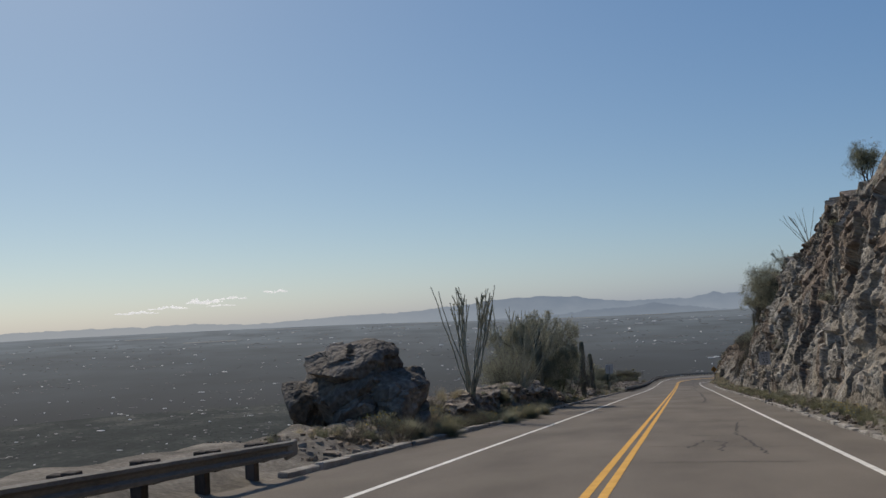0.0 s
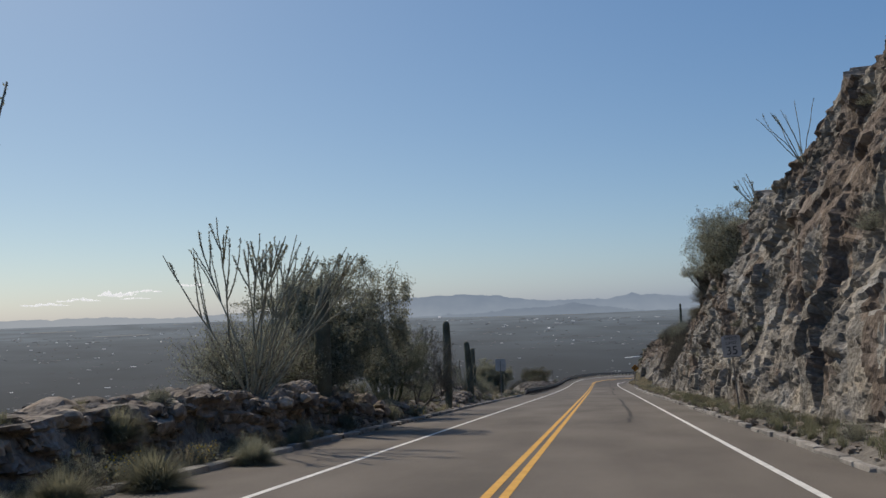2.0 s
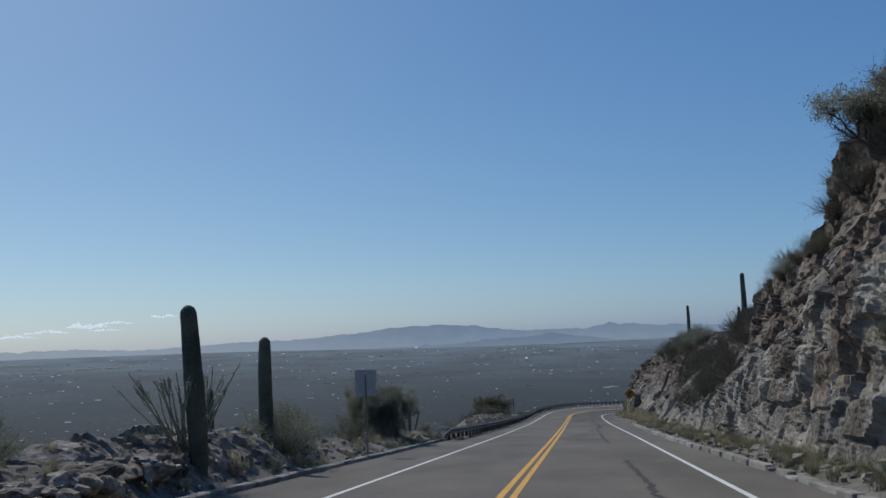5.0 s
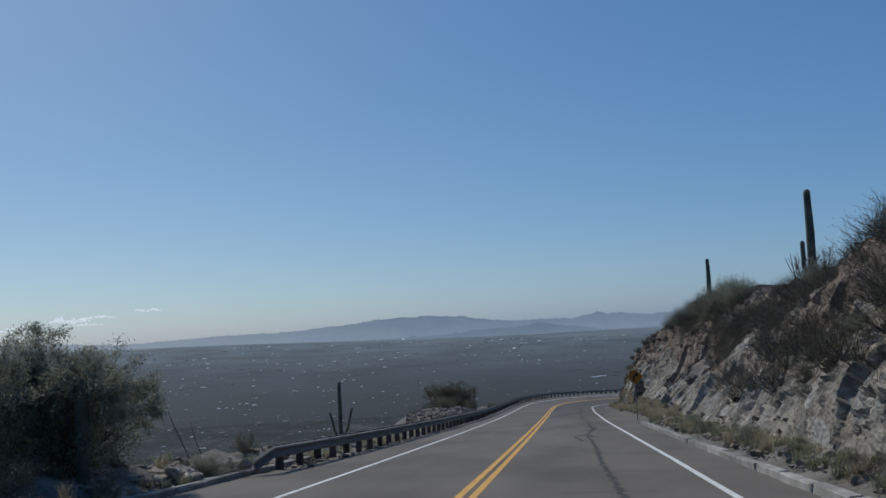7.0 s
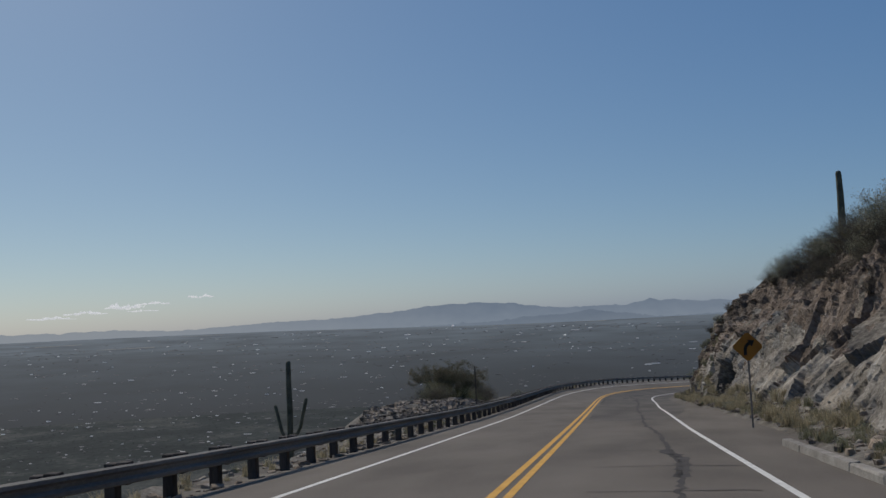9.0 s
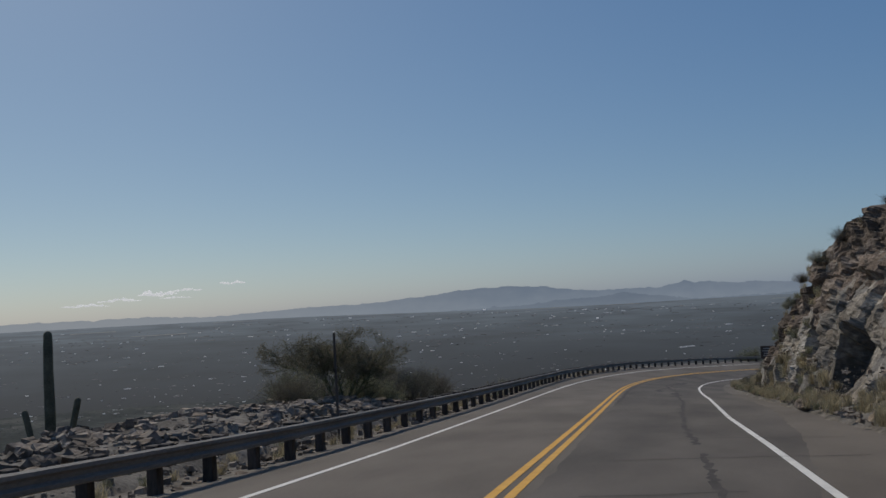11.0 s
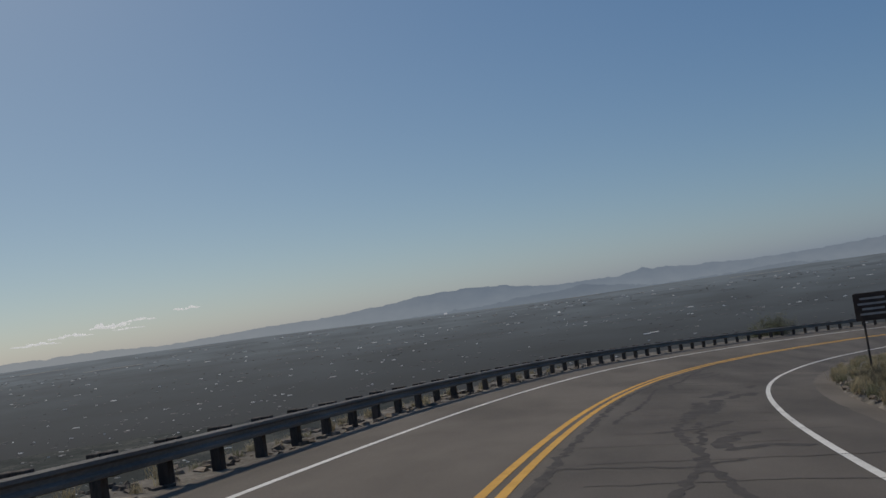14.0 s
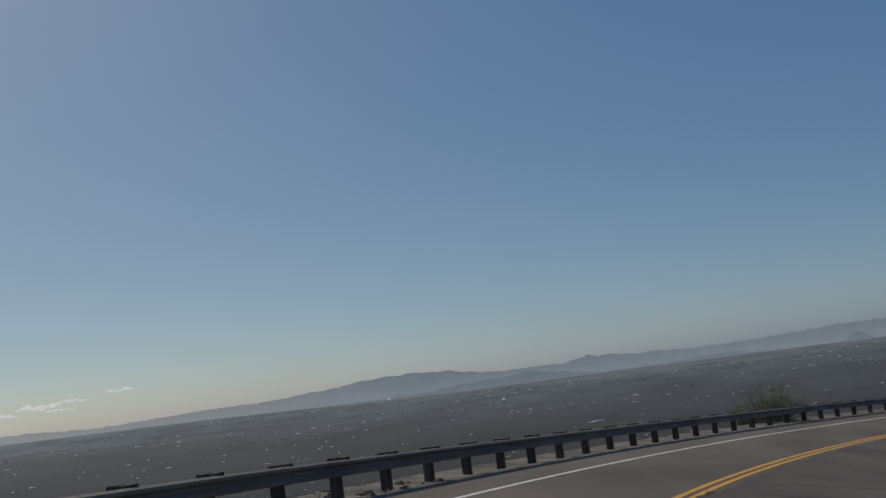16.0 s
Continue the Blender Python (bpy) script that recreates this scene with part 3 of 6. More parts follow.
def rock_cut():
    hc, b, f = cut(SIDE)
    V = np.zeros((len(SIDE), len(STEP), 3))
    for i, s in enumerate(SIDE):
        tall = hc[i] * (1 + 0.10 * noise.noise(Vector((s * 0.21, 3, 1))) + 0.06 * noise.noise(Vector((s * 0.8, 1, 5))))
        face = STEP <= 0.86
        rise = 0.25 + 7.5 * np.interp(s, [214, 226, 246], [0, 1, 1])
        h = np.where(face, STEP / 0.86 * tall, tall + rise * (STEP - 0.86) / 0.14)
        ledge = 0.35 * np.sin(h * 1.1 + s * 0.13) * np.clip(h / 3, 0, 1)
        lat = np.where(face, f[i] + b[i] * h + ledge * (0.4 + b[i]), f[i] + b[i] * tall + (STEP - 0.86) / 0.14 * 16)
        P = at(np.full(len(STEP), s), lat, h + 0.05)
        out = np.array(at(s, 1.0) - at(s, 0.0))
        for k in range(len(STEP)):
            p = P[k]
            c1, e1 = jointed(p, s, 0.85, 1.9, 3.0)
            c2, e2 = jointed(p, s, 0.32, 0.6, 11.0)
            c0, e0 = blocky(p, 3.2, 1.6, 4.0)
            c3, e3 = blocky(p, 0.5, 0.8, 9.0)
            loose = float(np.interp(s, [112, 138], [0, 1]))
            if loose:
                b1, f1 = blocky(p, 1.15, 0.9, 2.0)
                c1, e1 = c1 * (1 - 0.8 * loose) + b1 * 0.8 * loose, e1 * (1 - loose) + f1 * loose
            n3 = noise.noise(Vector(p) * 2.3)
            amp = min(1.0, 0.25 + h[k] / 2.0)
            big = np.interp(s, [140, 165], [0, 1]) * np.interp(STEP[k], [0.4, 0.6], [1, 0])
            fine = (1 - 0.6 * big) * min(1.0, max(0.25, 0.7 + 1.6 * noise.noise(Vector(p) * 0.27 + Vector((7, 0, 0)))))
            push = amp * (-0.1 - 0.3 * big + (0.5 + 0.6 * big) * c0 + 0.46 * c1 * (1 - 0.35 * big) + 0.2 * c2 * fine * (1 - 0.6 * loose) + (0.13 + 0.16 * loose) * c3 * fine + 0.5 * noise.noise(Vector(p) * 0.35) + 0.05 * n3 - 0.16 * max(0, 0.07 - e1) / 0.07 - 0.05 * max(0, 0.1 - e2) / 0.1)
            if face[k]:
                P[k] = p - (out - np.array((0, 0, b[i]))) / math.sqrt(1 + b[i] ** 2) * push * (0.85 - 0.35 * min(1, b[i]))
            else:
                P[k] = p + np.array((0, 0, 0.35 * push))
        V[i] = P
    n, m = len(SIDE), len(STEP)
    i, j = np.meshgrid(np.arange(n - 1), np.arange(m - 1), indexing="ij")
    a = (i * m + j).ravel()
    return V.reshape(-1, 3), np.stack([a, a + 1, a + m + 1, a + m], 1)


V, F = rock_cut()
cut_face = mesh_ob("rock_cut", V, F, M_ROCK)
cut_face.data.materials.append(M_RUBBLE)
_k = np.tile(STEP[:-1], len(SIDE) - 1)
_s = np.repeat(SIDE[:-1], len(STEP) - 1)
_n = np.array([noise.noise(Vector(V[f[0]]) * 0.28) + 0.5 * noise.noise(Vector(V[f[0]]) * 1.1) for f in F])
_thr = np.interp(_s, [60, 130, 165], [0.12, 0.12, 0.0])
cut_face.data.polygons.foreach_set("material_index", (_n + np.interp(_s, [60, 165], [0.7, 1.7]) * (_k - np.interp(_s, [60, 165], [0.52, 0.42])) > _thr).astype(np.int32))
tagged(cut_face, "tall jagged brown and grey blasted rock cut beside the road", "rock face", kind="structure")


# low ledge of bedded rock along the bank
LEDGE_S = np.arange(31.0, 67.0, 0.12)
LEDGE_T = np.concatenate([np.linspace(0, 1, 24), np.linspace(1.08, 1.6, 8)])


def bank_ledge():
    V = []
    for s in LEDGE_S:
        tall = float(ground_h(s, -8.3)) * float(np.interp(s, [31, 33.5, 63, 67], [0.5, 1, 1, 0.4])) * (1 + 0.18 * noise.noise(Vector((s * 0.5, 2, 0)))) + 0.05
        for t in LEDGE_T:
            h = tall * min(1.0, t) + (0 if t <= 1 else 0.05 * (t - 1))
            lat = -7.45 - 0.22 * min(1.0, t) - 2.0 * max(0.0, t - 1) + 0.35 * noise.noise(Vector((s * 0.25, 5, 0)))
            q = at(s, lat, h)
            c1, e1 = jointed(q, s, 0.36, 1.3, 21.0)
            c2, e2 = jointed(q, s, 0.15, 0.5, 25.0)
            out = at(s, 1.0) - at(s, 0.0)
            push = (0.34 * (c1 - 0.5) + 0.14 * (c2 - 0.5) - 0.10 * max(0, 0.1 - e1) / 0.1) * (1.0 if t <= 1 else 0.4)
            V.append(q + out * push + np.array((0, 0, 0.12 * (c1 - 0.5) if t >= 1 else 0.0)))
    n, m = len(LEDGE_S), len(LEDGE_T)
    i, j = np.meshgrid(np.arange(n - 1), np.arange(m - 1), indexing="ij")
    a = (i * m + j).ravel()
    return np.array(V), np.stack([a, a + m, a + m + 1, a + 1], 1)


tagged(mesh_ob("rock_ledge", *bank_ledge(), M_LEDGE), "low dark ledge of bedded rock along the roadside bank", "rock ledge", kind="structure")


# mound of broken rock beside the saguaros
def rock_mound():
    S, L = np.arange(85.6, 102.5, 0.09), np.arange(-7.05, -9.9, -0.09)
    V = []
    for s in S:
        for lat in L:
            q = at(s, lat, float(ground_h(s, lat)))
            c1, e1 = jointed(q, s, 0.42, 1.1, 31.0)
            c2, e2 = jointed(q, s, 0.17, 0.4, 35.0)
            fade = min(1.0, (s - 85.6) / 1.5, (102.4 - s) / 0.8, (-7.05 - lat) / 0.35 + 0.05, (lat + 9.9) / 0.6)
            lift = 0.30 * (c1 - 0.32) + 0.13 * (c2 - 0.4) - 0.08 * max(0, 0.1 - e1) / 0.1 + 0.18 * noise.noise(Vector((s * 0.45, lat * 0.7, 3)))
            V.append(q + np.array((0, 0, lift * max(0, fade) - 0.12 * (1 - max(0, fade)))))
    n, m = len(S), len(L)
    i, j = np.meshgrid(np.arange(n - 1), np.arange(m - 1), indexing="ij")
    a = (i * m + j).ravel()
    return np.array(V), np.stack([a, a + 1, a + m + 1, a + m], 1)


tagged(mesh_ob("rock_mound", *rock_mound(), M_LEDGE), "mound of broken brown rock and earth behind the kerb", "rock mound", kind="structure")


# hilltop behind the cut, falling away to the valley on its far side
s_ = np.arange(-30, 236, 2.0)
k_ = np.array([0.0, 4, 12, 24, 40, 60, 85, 120])
hc_, b_, f_ = cut(s_)
back = f_ + b_ * hc_ + 15.5
crest = hc_ + 0.05 + 0.2 + 7.3 * np.interp(s_, [214, 226, 246], [0, 1, 1])
SS, KK = np.meshgrid(s_, k_, indexing="ij")
HH = np.interp(KK, [0, 12, 40, 120], [-0.1, 0.6, -4, -75]) + crest[:, None]
HH = HH - 0.06 * np.maximum(0, 30 - (236 - SS)) ** 2 * np.clip(KK / 12, 0, 1)
V = at(SS.ravel(), (back[:, None] + KK).ravel(), HH.ravel())
V[:, 2] += np.array([noise.noise(Vector(p) * 0.12) * 1.2 + noise.noise(Vector(p) * 0.5) * 0.3 for p in V]) * np.clip(KK.ravel() / 6, 0, 1)
n, m = SS.shape
i, j = np.meshgrid(np.arange(n - 1), np.arange(m - 1), indexing="ij")
a = (i * m + j).ravel()
tagged(mesh_ob("hilltop", V, np.stack([a, a + m, a + m + 1, a + 1], 1), M_DIRT, smooth=True), "stony brown hilltop above the rock cut", "hillside", kind="structure")


# far mountains: ridge lines as azimuth and elevation in degrees
def range_mesh(name, ridge, dist, base_el, mat, label, rough):
    az = np.arange(ridge[0][0], ridge[-1][0], 0.06)
    el = np.interp(az, [p[0] for p in ridge], [p[1] for p in ridge])
    el = el + rough * np.array([noise.noise(Vector((a * 1.3, dist, 0))) + 0.6 * noise.noise(Vector((a * 3.7, dist, 2))) + 0.45 * abs(noise.noise(Vector((a * 9.1, dist, 4)))) + 0.35 * noise.noise(Vector((a * 17, dist, 6))) for a in az])
    rows = []
    for k, t in enumerate(np.linspace(0, 1, 8)):
        r = dist + 220 * t - 110
        e = base_el + (el - base_el) * (t ** 0.8)
        jit = np.array([noise.noise(Vector((a * 2.2, k * 1.7, dist))) for a in az]) * 0.05 * (t * (1 - t) * 4)
        rows.append(np.stack([CENTRE[0] + r * np.sin(np.radians(az)), CENTRE[1] + r * np.cos(np.radians(az)), -9 + r * np.tan(np.radians(e + jit))], -1))
    V = np.stack(rows)
    n, m = V.shape[:2]
    i, j = np.meshgrid(np.arange(n - 1), np.arange(m - 1), indexing="ij")
    a = (i * m + j).ravel()
    return tagged(mesh_ob(name, V.reshape(-1, 3), np.stack([a, a + 1, a + m + 1, a + m], 1), mat, smooth=True), label, "mountains", kind="structure")


RIDGE = [(-60, 0.1), (-37, 0.1), (-34, 0.06), (-31.3, 0.1), (-28, -0.12), (-24, 0.03), (-21.9, 0.13), (-19, 0.14), (-17, 0.22), (-15.5, 0.36), (-14, 0.45),
         (-12.4, 0.65), (-10.7, 0.71), (-9.2, 0.72), (-7, 0.55), (-5.2, 0.24), (-3.5, 0.15), (-2.3, 0.18), (-0.4, 0.15), (0.8, 0.34), (1.15, 0.48), (1.6, 0.32),
         (2.1, 0.36), (4.2, 0.15), (5.1, 0.2), (7, 0.04), (10, 0.08), (13, 0.18), (15.2, 0.33), (18, 0.28), (30, 0.3), (60, 0.2)]
RIDGE2 = [(-60, -0.6), (-26, -0.75), (-16, -0.6), (-13, -0.45), (-8, -0.35), (-3.6, -0.2), (-2.4, -0.02), (-1.0, -0.3), (2, -0.55), (7, -0.55), (9, -0.42), (12.8, -0.7),
          (15.3, -0.6), (16.1, -0.18), (17.1, -0.62), (18, -0.55), (30, -0.5), (60, -0.6)]
range_mesh("mountains_far", RIDGE, 4720, -1.2, M_MOUNT, "distant mountain range with pale blue haze painted in", 0.075)
range_mesh("mountains_near", RIDGE2, 4600, -1.3, M_MOUNT2, "low hills across the valley with blue grey haze painted in", 0.07)


# ---------------------------------------------------------------- rocks, plants: builders
def rock_mesh(name, r, sx, sy, sz, cuts=3, mat=None):
    bm = bmesh.new()
    bmesh.ops.create_icosphere(bm, subdivisions=cuts, radius=1)
    off = Vector(r.uniform(-50, 50, 3).tolist())
    planes = [Vector(v.tolist()).normalized() for v in r.normal(size=(9, 3))]
    lim = r.uniform(0.62, 0.9, 9)
    for v in bm.verts:
        p = v.co.copy()
        for n_, l_ in zip(planes, lim):
            d = p.dot(n_)
            if d > l_:
                p -= n_ * (d - l_)
        p *= 1 + 0.16 * noise.noise(p * 1.6 + off) + 0.07 * noise.noise(p * 4.3 + off)
        v.co = Vector((p.x * sx, p.y * sy, p.z * sz))
    me = bpy.data.meshes.new(name)
    bm.to_mesh(me)
    bm.free()
    me.materials.append(mat or M_BOULDER)
    return me


_rr = np.random.default_rng(11)
ROCKS = [rock_mesh("rock", _rr, *_rr.uniform(0.75, 1.2, 2), _rr.uniform(0.5, 0.85)) for _ in range(9)]


def rock(s, lat, size, turn=0.0, flat=1.0, label="weathered brown desert boulder on the verge", group="loose rocks", h=None, sink=0.25):
    ob = new("boulder", ROCKS[int(_rr.integers(len(ROCKS)))])
    ob.matrix_world = stand(s, lat, sink * size, turn, 1.0, h) @ Matrix.Diagonal((size, size * _rr.uniform(0.8, 1.2), size * flat, 1))
    return tagged(ob, label, "boulder", group)


def grow(r, start, direction, length, radius, depth, spread, droop, out, tips, kids=(2, 4), wig=0.18, seg=5):
    """Recursive branching; collects tapered polylines and twig points."""
    p, d = np.array(start, float), np.array(direction, float)
    pts, rad = [p.copy()], [radius]
    for i in range(seg):
        d = d + r.normal(0, wig, 3) + np.array((0, 0, -droop if p[2] > 0.6 else 0.15))
        d /= np.linalg.norm(d)
        p = p + d * length / seg
        pts.append(p.copy())
        rad.append(max(0.0055, radius * (1 - 0.55 * (i + 1) / seg)))
    out.append((np.array(pts), np.array(rad)))
    if depth == 0:
        tips.append((np.array(pts), d))
        return
    for _ in range(int(r.integers(kids[0], kids[1] + 1))):
        k = int(r.integers(max(1, seg - 3), seg + 1))
        nd = d + r.normal(0, spread, 3) + np.array((0, 0, 0.3 if pts[k][2] > 0.8 else 0.9))
        nd /= np.linalg.norm(nd)
        grow(r, pts[k], nd, length * r.uniform(0.55, 0.85), rad[k] * 0.72, depth - 1, spread, droop, out, tips, kids, wig, seg)


def tree(name, m, label, category, seed, height, width, trunks=2, depth=4, spread=0.55, droop=0.02, kids=(2, 3), leaf=(0.07, 9, 0.25), bark=None, leafmat=None,
         lean=0.35, radius=0.12, wig=0.16, group="", first=0.36):
    r = np.random.default_rng(seed)
    stems, tips = [], []
    for t in range(trunks):
        a = 2 * math.pi * (t + r.uniform(0, 0.6)) / trunks
        d = np.array((math.cos(a) * lean, math.sin(a) * lean, 1.0))
        stems.append([])
        grow(r, (0.12 * math.cos(a), 0.12 * math.sin(a), -0.1), d / np.linalg.norm(d), height * first, radius * r.uniform(0.7, 1.1), depth, spread, droop, stems[-1], tips, kids, wig)
    every = np.concatenate([o[0] for st in stems for o in st])
    fz = height / np.percentile(every[:, 2], 99.5)
    fx = width / 2 / np.percentile(np.hypot(every[:, 0], every[:, 1]), 95)

    def fit(p):
        """Scale to the crown's size; shoots beyond it are drawn in."""
        q = p * np.array((fx, fx, fz))
        out_ = np.maximum(np.hypot(q[:, 0], q[:, 1]), 1e-6)
        k = np.where(out_ > width / 2, (width / 2 + 0.3 * (out_ - width / 2)) / out_, 1.0)
        q[:, :2] *= k[:, None]
        q[:, 2] = np.where(q[:, 2] > height, height + 0.3 * (q[:, 2] - height), q[:, 2])
        return q

    ob = root(name, m, label, category, group)
    small = []
    tips = [(fit(p), d) for p, d in tips]
    for st in stems:
        small += [(fit(p), w) for p, w in st if w[0] <= 0.02]
        V, F = tubes([(fit(p), w) for p, w in st if w[0] > 0.02], 6)
        mesh_ob("stem" if trunks > 1 else "trunk", V, F, bark or M_BARK, ob, True)
    if small:
        V, F = tubes(small, 3, False)
        mesh_ob("twig_mass", V, F, bark or M_BARK, ob, True)
    size, per, scatter = leaf
    if per:
        C = []
        for pts, d in tips:
            t = r.uniform(0, len(pts) - 1.001, per)
            i = t.astype(int)
            C.append(pts[i] + (pts[i + 1] - pts[i]) * (t - i)[:, None] + r.normal(0, scatter, (per, 3)) * np.array((1, 1, 0.8)))
        V, F = leaves(np.concatenate(C), size, r, -0.5, 3.2)
        mesh_ob("crown", V, F, leafmat or M_LEAF, ob)
    return ob


def bush_kind(seed, size, stems=26, leaf=(0.035, 26), bark=None, leafmat=None, up=1.0, flowers=0):
    """Meshes of a rounded desert shrub: a spray of stems from the base and small leaves."""
    r = np.random.default_rng(seed)
    out, C, T = [], [], []
    for _ in range(stems):
        a, e = r.uniform(0, 2 * math.pi), r.uniform(0.15, 1.0)
        d = np.array((math.cos(a) * (1 - e * 0.75), math.sin(a) * (1 - e * 0.75), 0.35 + e * up))
        d /= np.linalg.norm(d)
        ln = size * r.uniform(0.75, 1.1)
        p = np.array((r.normal(0, 0.06), r.normal(0, 0.06), -0.05)) * size
        pts = [p.copy()]
        for _ in range(5):
            d = d + r.normal(0, 0.16, 3)
            d /= np.linalg.norm(d)
            p = p + d * ln / 5
            pts.append(p.copy())
        pts = np.array(pts)
        out.append((pts, np.linspace(0.011, 0.003, 6) * (0.6 + size * 0.4)))
        for _ in range(3):
            k = int(r.integers(2, 5))
            e2 = d + r.normal(0, 0.6, 3)
            e2 /= np.linalg.norm(e2)
            q = np.array([pts[k], pts[k] + e2 * ln * 0.18 + r.normal(0, 0.02, 3), pts[k] + e2 * ln * 0.34])
            out.append((q, np.array([0.006, 0.004, 0.002]) * (0.6 + size * 0.4)))
            C.append(q[1] + (q[2] - q[1]) * r.uniform(-0.6, 1.05, (leaf[1] // 3, 1)) + r.normal(0, 0.045 * size, (leaf[1] // 3, 3)))
        t = r.uniform(1.2, 4.99, leaf[1])
        i = t.astype(int)
        C.append(pts[i] + (pts[i + 1] - pts[i]) * (t - i)[:, None] + r.normal(0, 0.06 * size, (leaf[1], 3)))
        T.append(pts[-1])
    V, F = tubes(out, 3, False)
    st = data_mesh("branching", V, F, bark or M_GREYBARK, True)
    V, F = leaves(np.concatenate(C), leaf[0], r)
    lv = data_mesh("leaves", V, F, leafmat or M_LEAF3)
    fl = None
    if flowers:
        c = np.repeat(np.array(T), flowers, 0) + r.normal(0, 0.05, (len(T) * flowers, 3))
        V, F = leaves(c, 0.035, r, 0, 1.0)
        fl = data_mesh("blossoms", V, F, M_FLOWER)
    return st, lv, fl


def bush(name, kind, m, label, category="shrub", group=""):
    ob = root(name, m, label, category, group)
    for nm, me in zip(("branching", "leaves", "blossoms"), kind):
        if me:
            new(nm, me).parent = ob
    return ob


def tuft_kind(seed, height, blades, spread, mat):
    r = np.random.default_rng(seed)
    V, F = [], []
    for k in range(blades):
        a = r.uniform(0, 2 * math.pi)
        base = r.normal(0, 0.25 * spread, 2)
        ln, out = height * r.uniform(0.5, 1.1), spread * r.uniform(0.2, 1.0)
        w = 0.006 + 0.004 * r.uniform()
        side = np.array((-math.sin(a), math.cos(a), 0)) * w
        p0 = np.array((base[0], base[1], -0.04))
        p1 = p0 + np.array((math.cos(a) * out * 0.35, math.sin(a) * out * 0.35, ln * 0.65))
        p2 = p0 + np.array((math.cos(a) * out, math.sin(a) * out, ln))
        o = len(V)
        V += [p0 - side, p0 + side, p1 + side * 0.8, p1 - side * 0.8, p2]
        F += [(o, o + 1, o + 2, o + 3), (o + 3, o + 2, o + 4)]
    return data_mesh("blades", V, F, mat)


def saguaro_to(s, lat, top, *args, **kw):
    base = float(ground_h(s, lat)) - 0.1
    return saguaro(place(s, lat, base), top - base, *args, **kw)


def saguaro(m, height, radius, label, arms=(), seed=1, lean=0.0):
    """Ribbed column with a round top; arms are (base height, azimuth, reach, tip height, radius)."""
    r = np.random.default_rng(seed)

    def column(axis, rad, ribs=16):
        axis, rad = np.array(axis), np.array(rad)
        k = ribs * 2
        a = np.arange(k) * math.pi / ribs
        gro = np.where(np.arange(k) % 2 == 0, 1.0, 0.84)
        d = np.gradient(axis, axis=0)
        d /= np.linalg.norm(d, axis=1)[:, None]
        ref = np.array((0.0, 1.0, 0.0)) if abs(d[:, 1]).max() < 0.8 else np.array((1.0, 0, 0))
        u = np.cross(ref, d)
        u /= np.linalg.norm(u, axis=1)[:, None]
        v = np.cross(d, u)
        V = axis[:, None] + (rad[:, None] * gro[None])[:, :, None] * (np.cos(a)[None, :, None] * u[:, None] + np.sin(a)[None, :, None] * v[:, None])
        n = len(axis)
        F = [(i * k + j, i * k + (j + 1) % k, (i + 1) * k + (j + 1) % k, (i + 1) * k + j) for i in range(n - 1) for j in range(k)]
        F.append(tuple((n - 1) * k + j for j in range(k)))
        return V.reshape(-1, 3), F

    def dome(rad, n=6):
        return [(rad * math.sin(t), rad * math.cos(t)) for t in np.linspace(0, math.pi / 2 * 0.97, n)[1:]]

    ob = root("saguaro", m, label, "cactus", "saguaros")
    zs = list(np.linspace(-0.2, height - radius, 12))
    rs = [radius * (0.82 + 0.22 * math.sin(math.pi * min(1, max(0, z / height)) ** 0.8) + r.normal(0, 0.012)) for z in zs]
    for up, w in dome(radius):
        zs.append(height - radius + up)
        rs.append(w * rs[11] / radius)
    axis = [(lean * max(0.0, z / height) ** 1.5 * height + 0.01 * math.sin(z * 2), 0, z) for z in zs]
    V, F = column(axis, rs)
    mesh_ob("trunk", V, F, M_SAGUARO, ob, True)
    for hb, az, reach, tip, ra, *flare in arms:
        fl = flare[0] if flare else 0.0
        c, s_ = math.cos(az), math.sin(az)
        ax = [(0.02 * c, 0.02 * s_, hb - 0.05), (reach * 0.5 * c, reach * 0.5 * s_, hb + 0.02)]
        for t in np.linspace(0.25, 1, 4):
            ax.append((reach * (0.5 + 0.5 * math.sin(t * math.pi / 2)) * c, reach * (0.5 + 0.5 * math.sin(t * math.pi / 2)) * s_, hb + reach * 0.5 * (1 - math.cos(t * math.pi / 2)) + 0.03))
        for z in np.linspace(hb + reach * 0.5 + 0.15, tip - ra, 5):
            far = reach + fl * (z - hb)
            ax.append((far * c, far * s_, z))
        rd = [ra * 0.7] + [ra * 0.9] * (len(ax) - 1)
        for up, w in dome(ra):
            far = reach + fl * (tip - ra + up - hb)
            ax.append((far * c, far * s_, tip - ra + up))
            rd.append(w * 0.9)
        V, F = column(ax, rd, 12)
        mesh_ob("arm", V, F, M_SAGUARO, ob, True)
    return ob


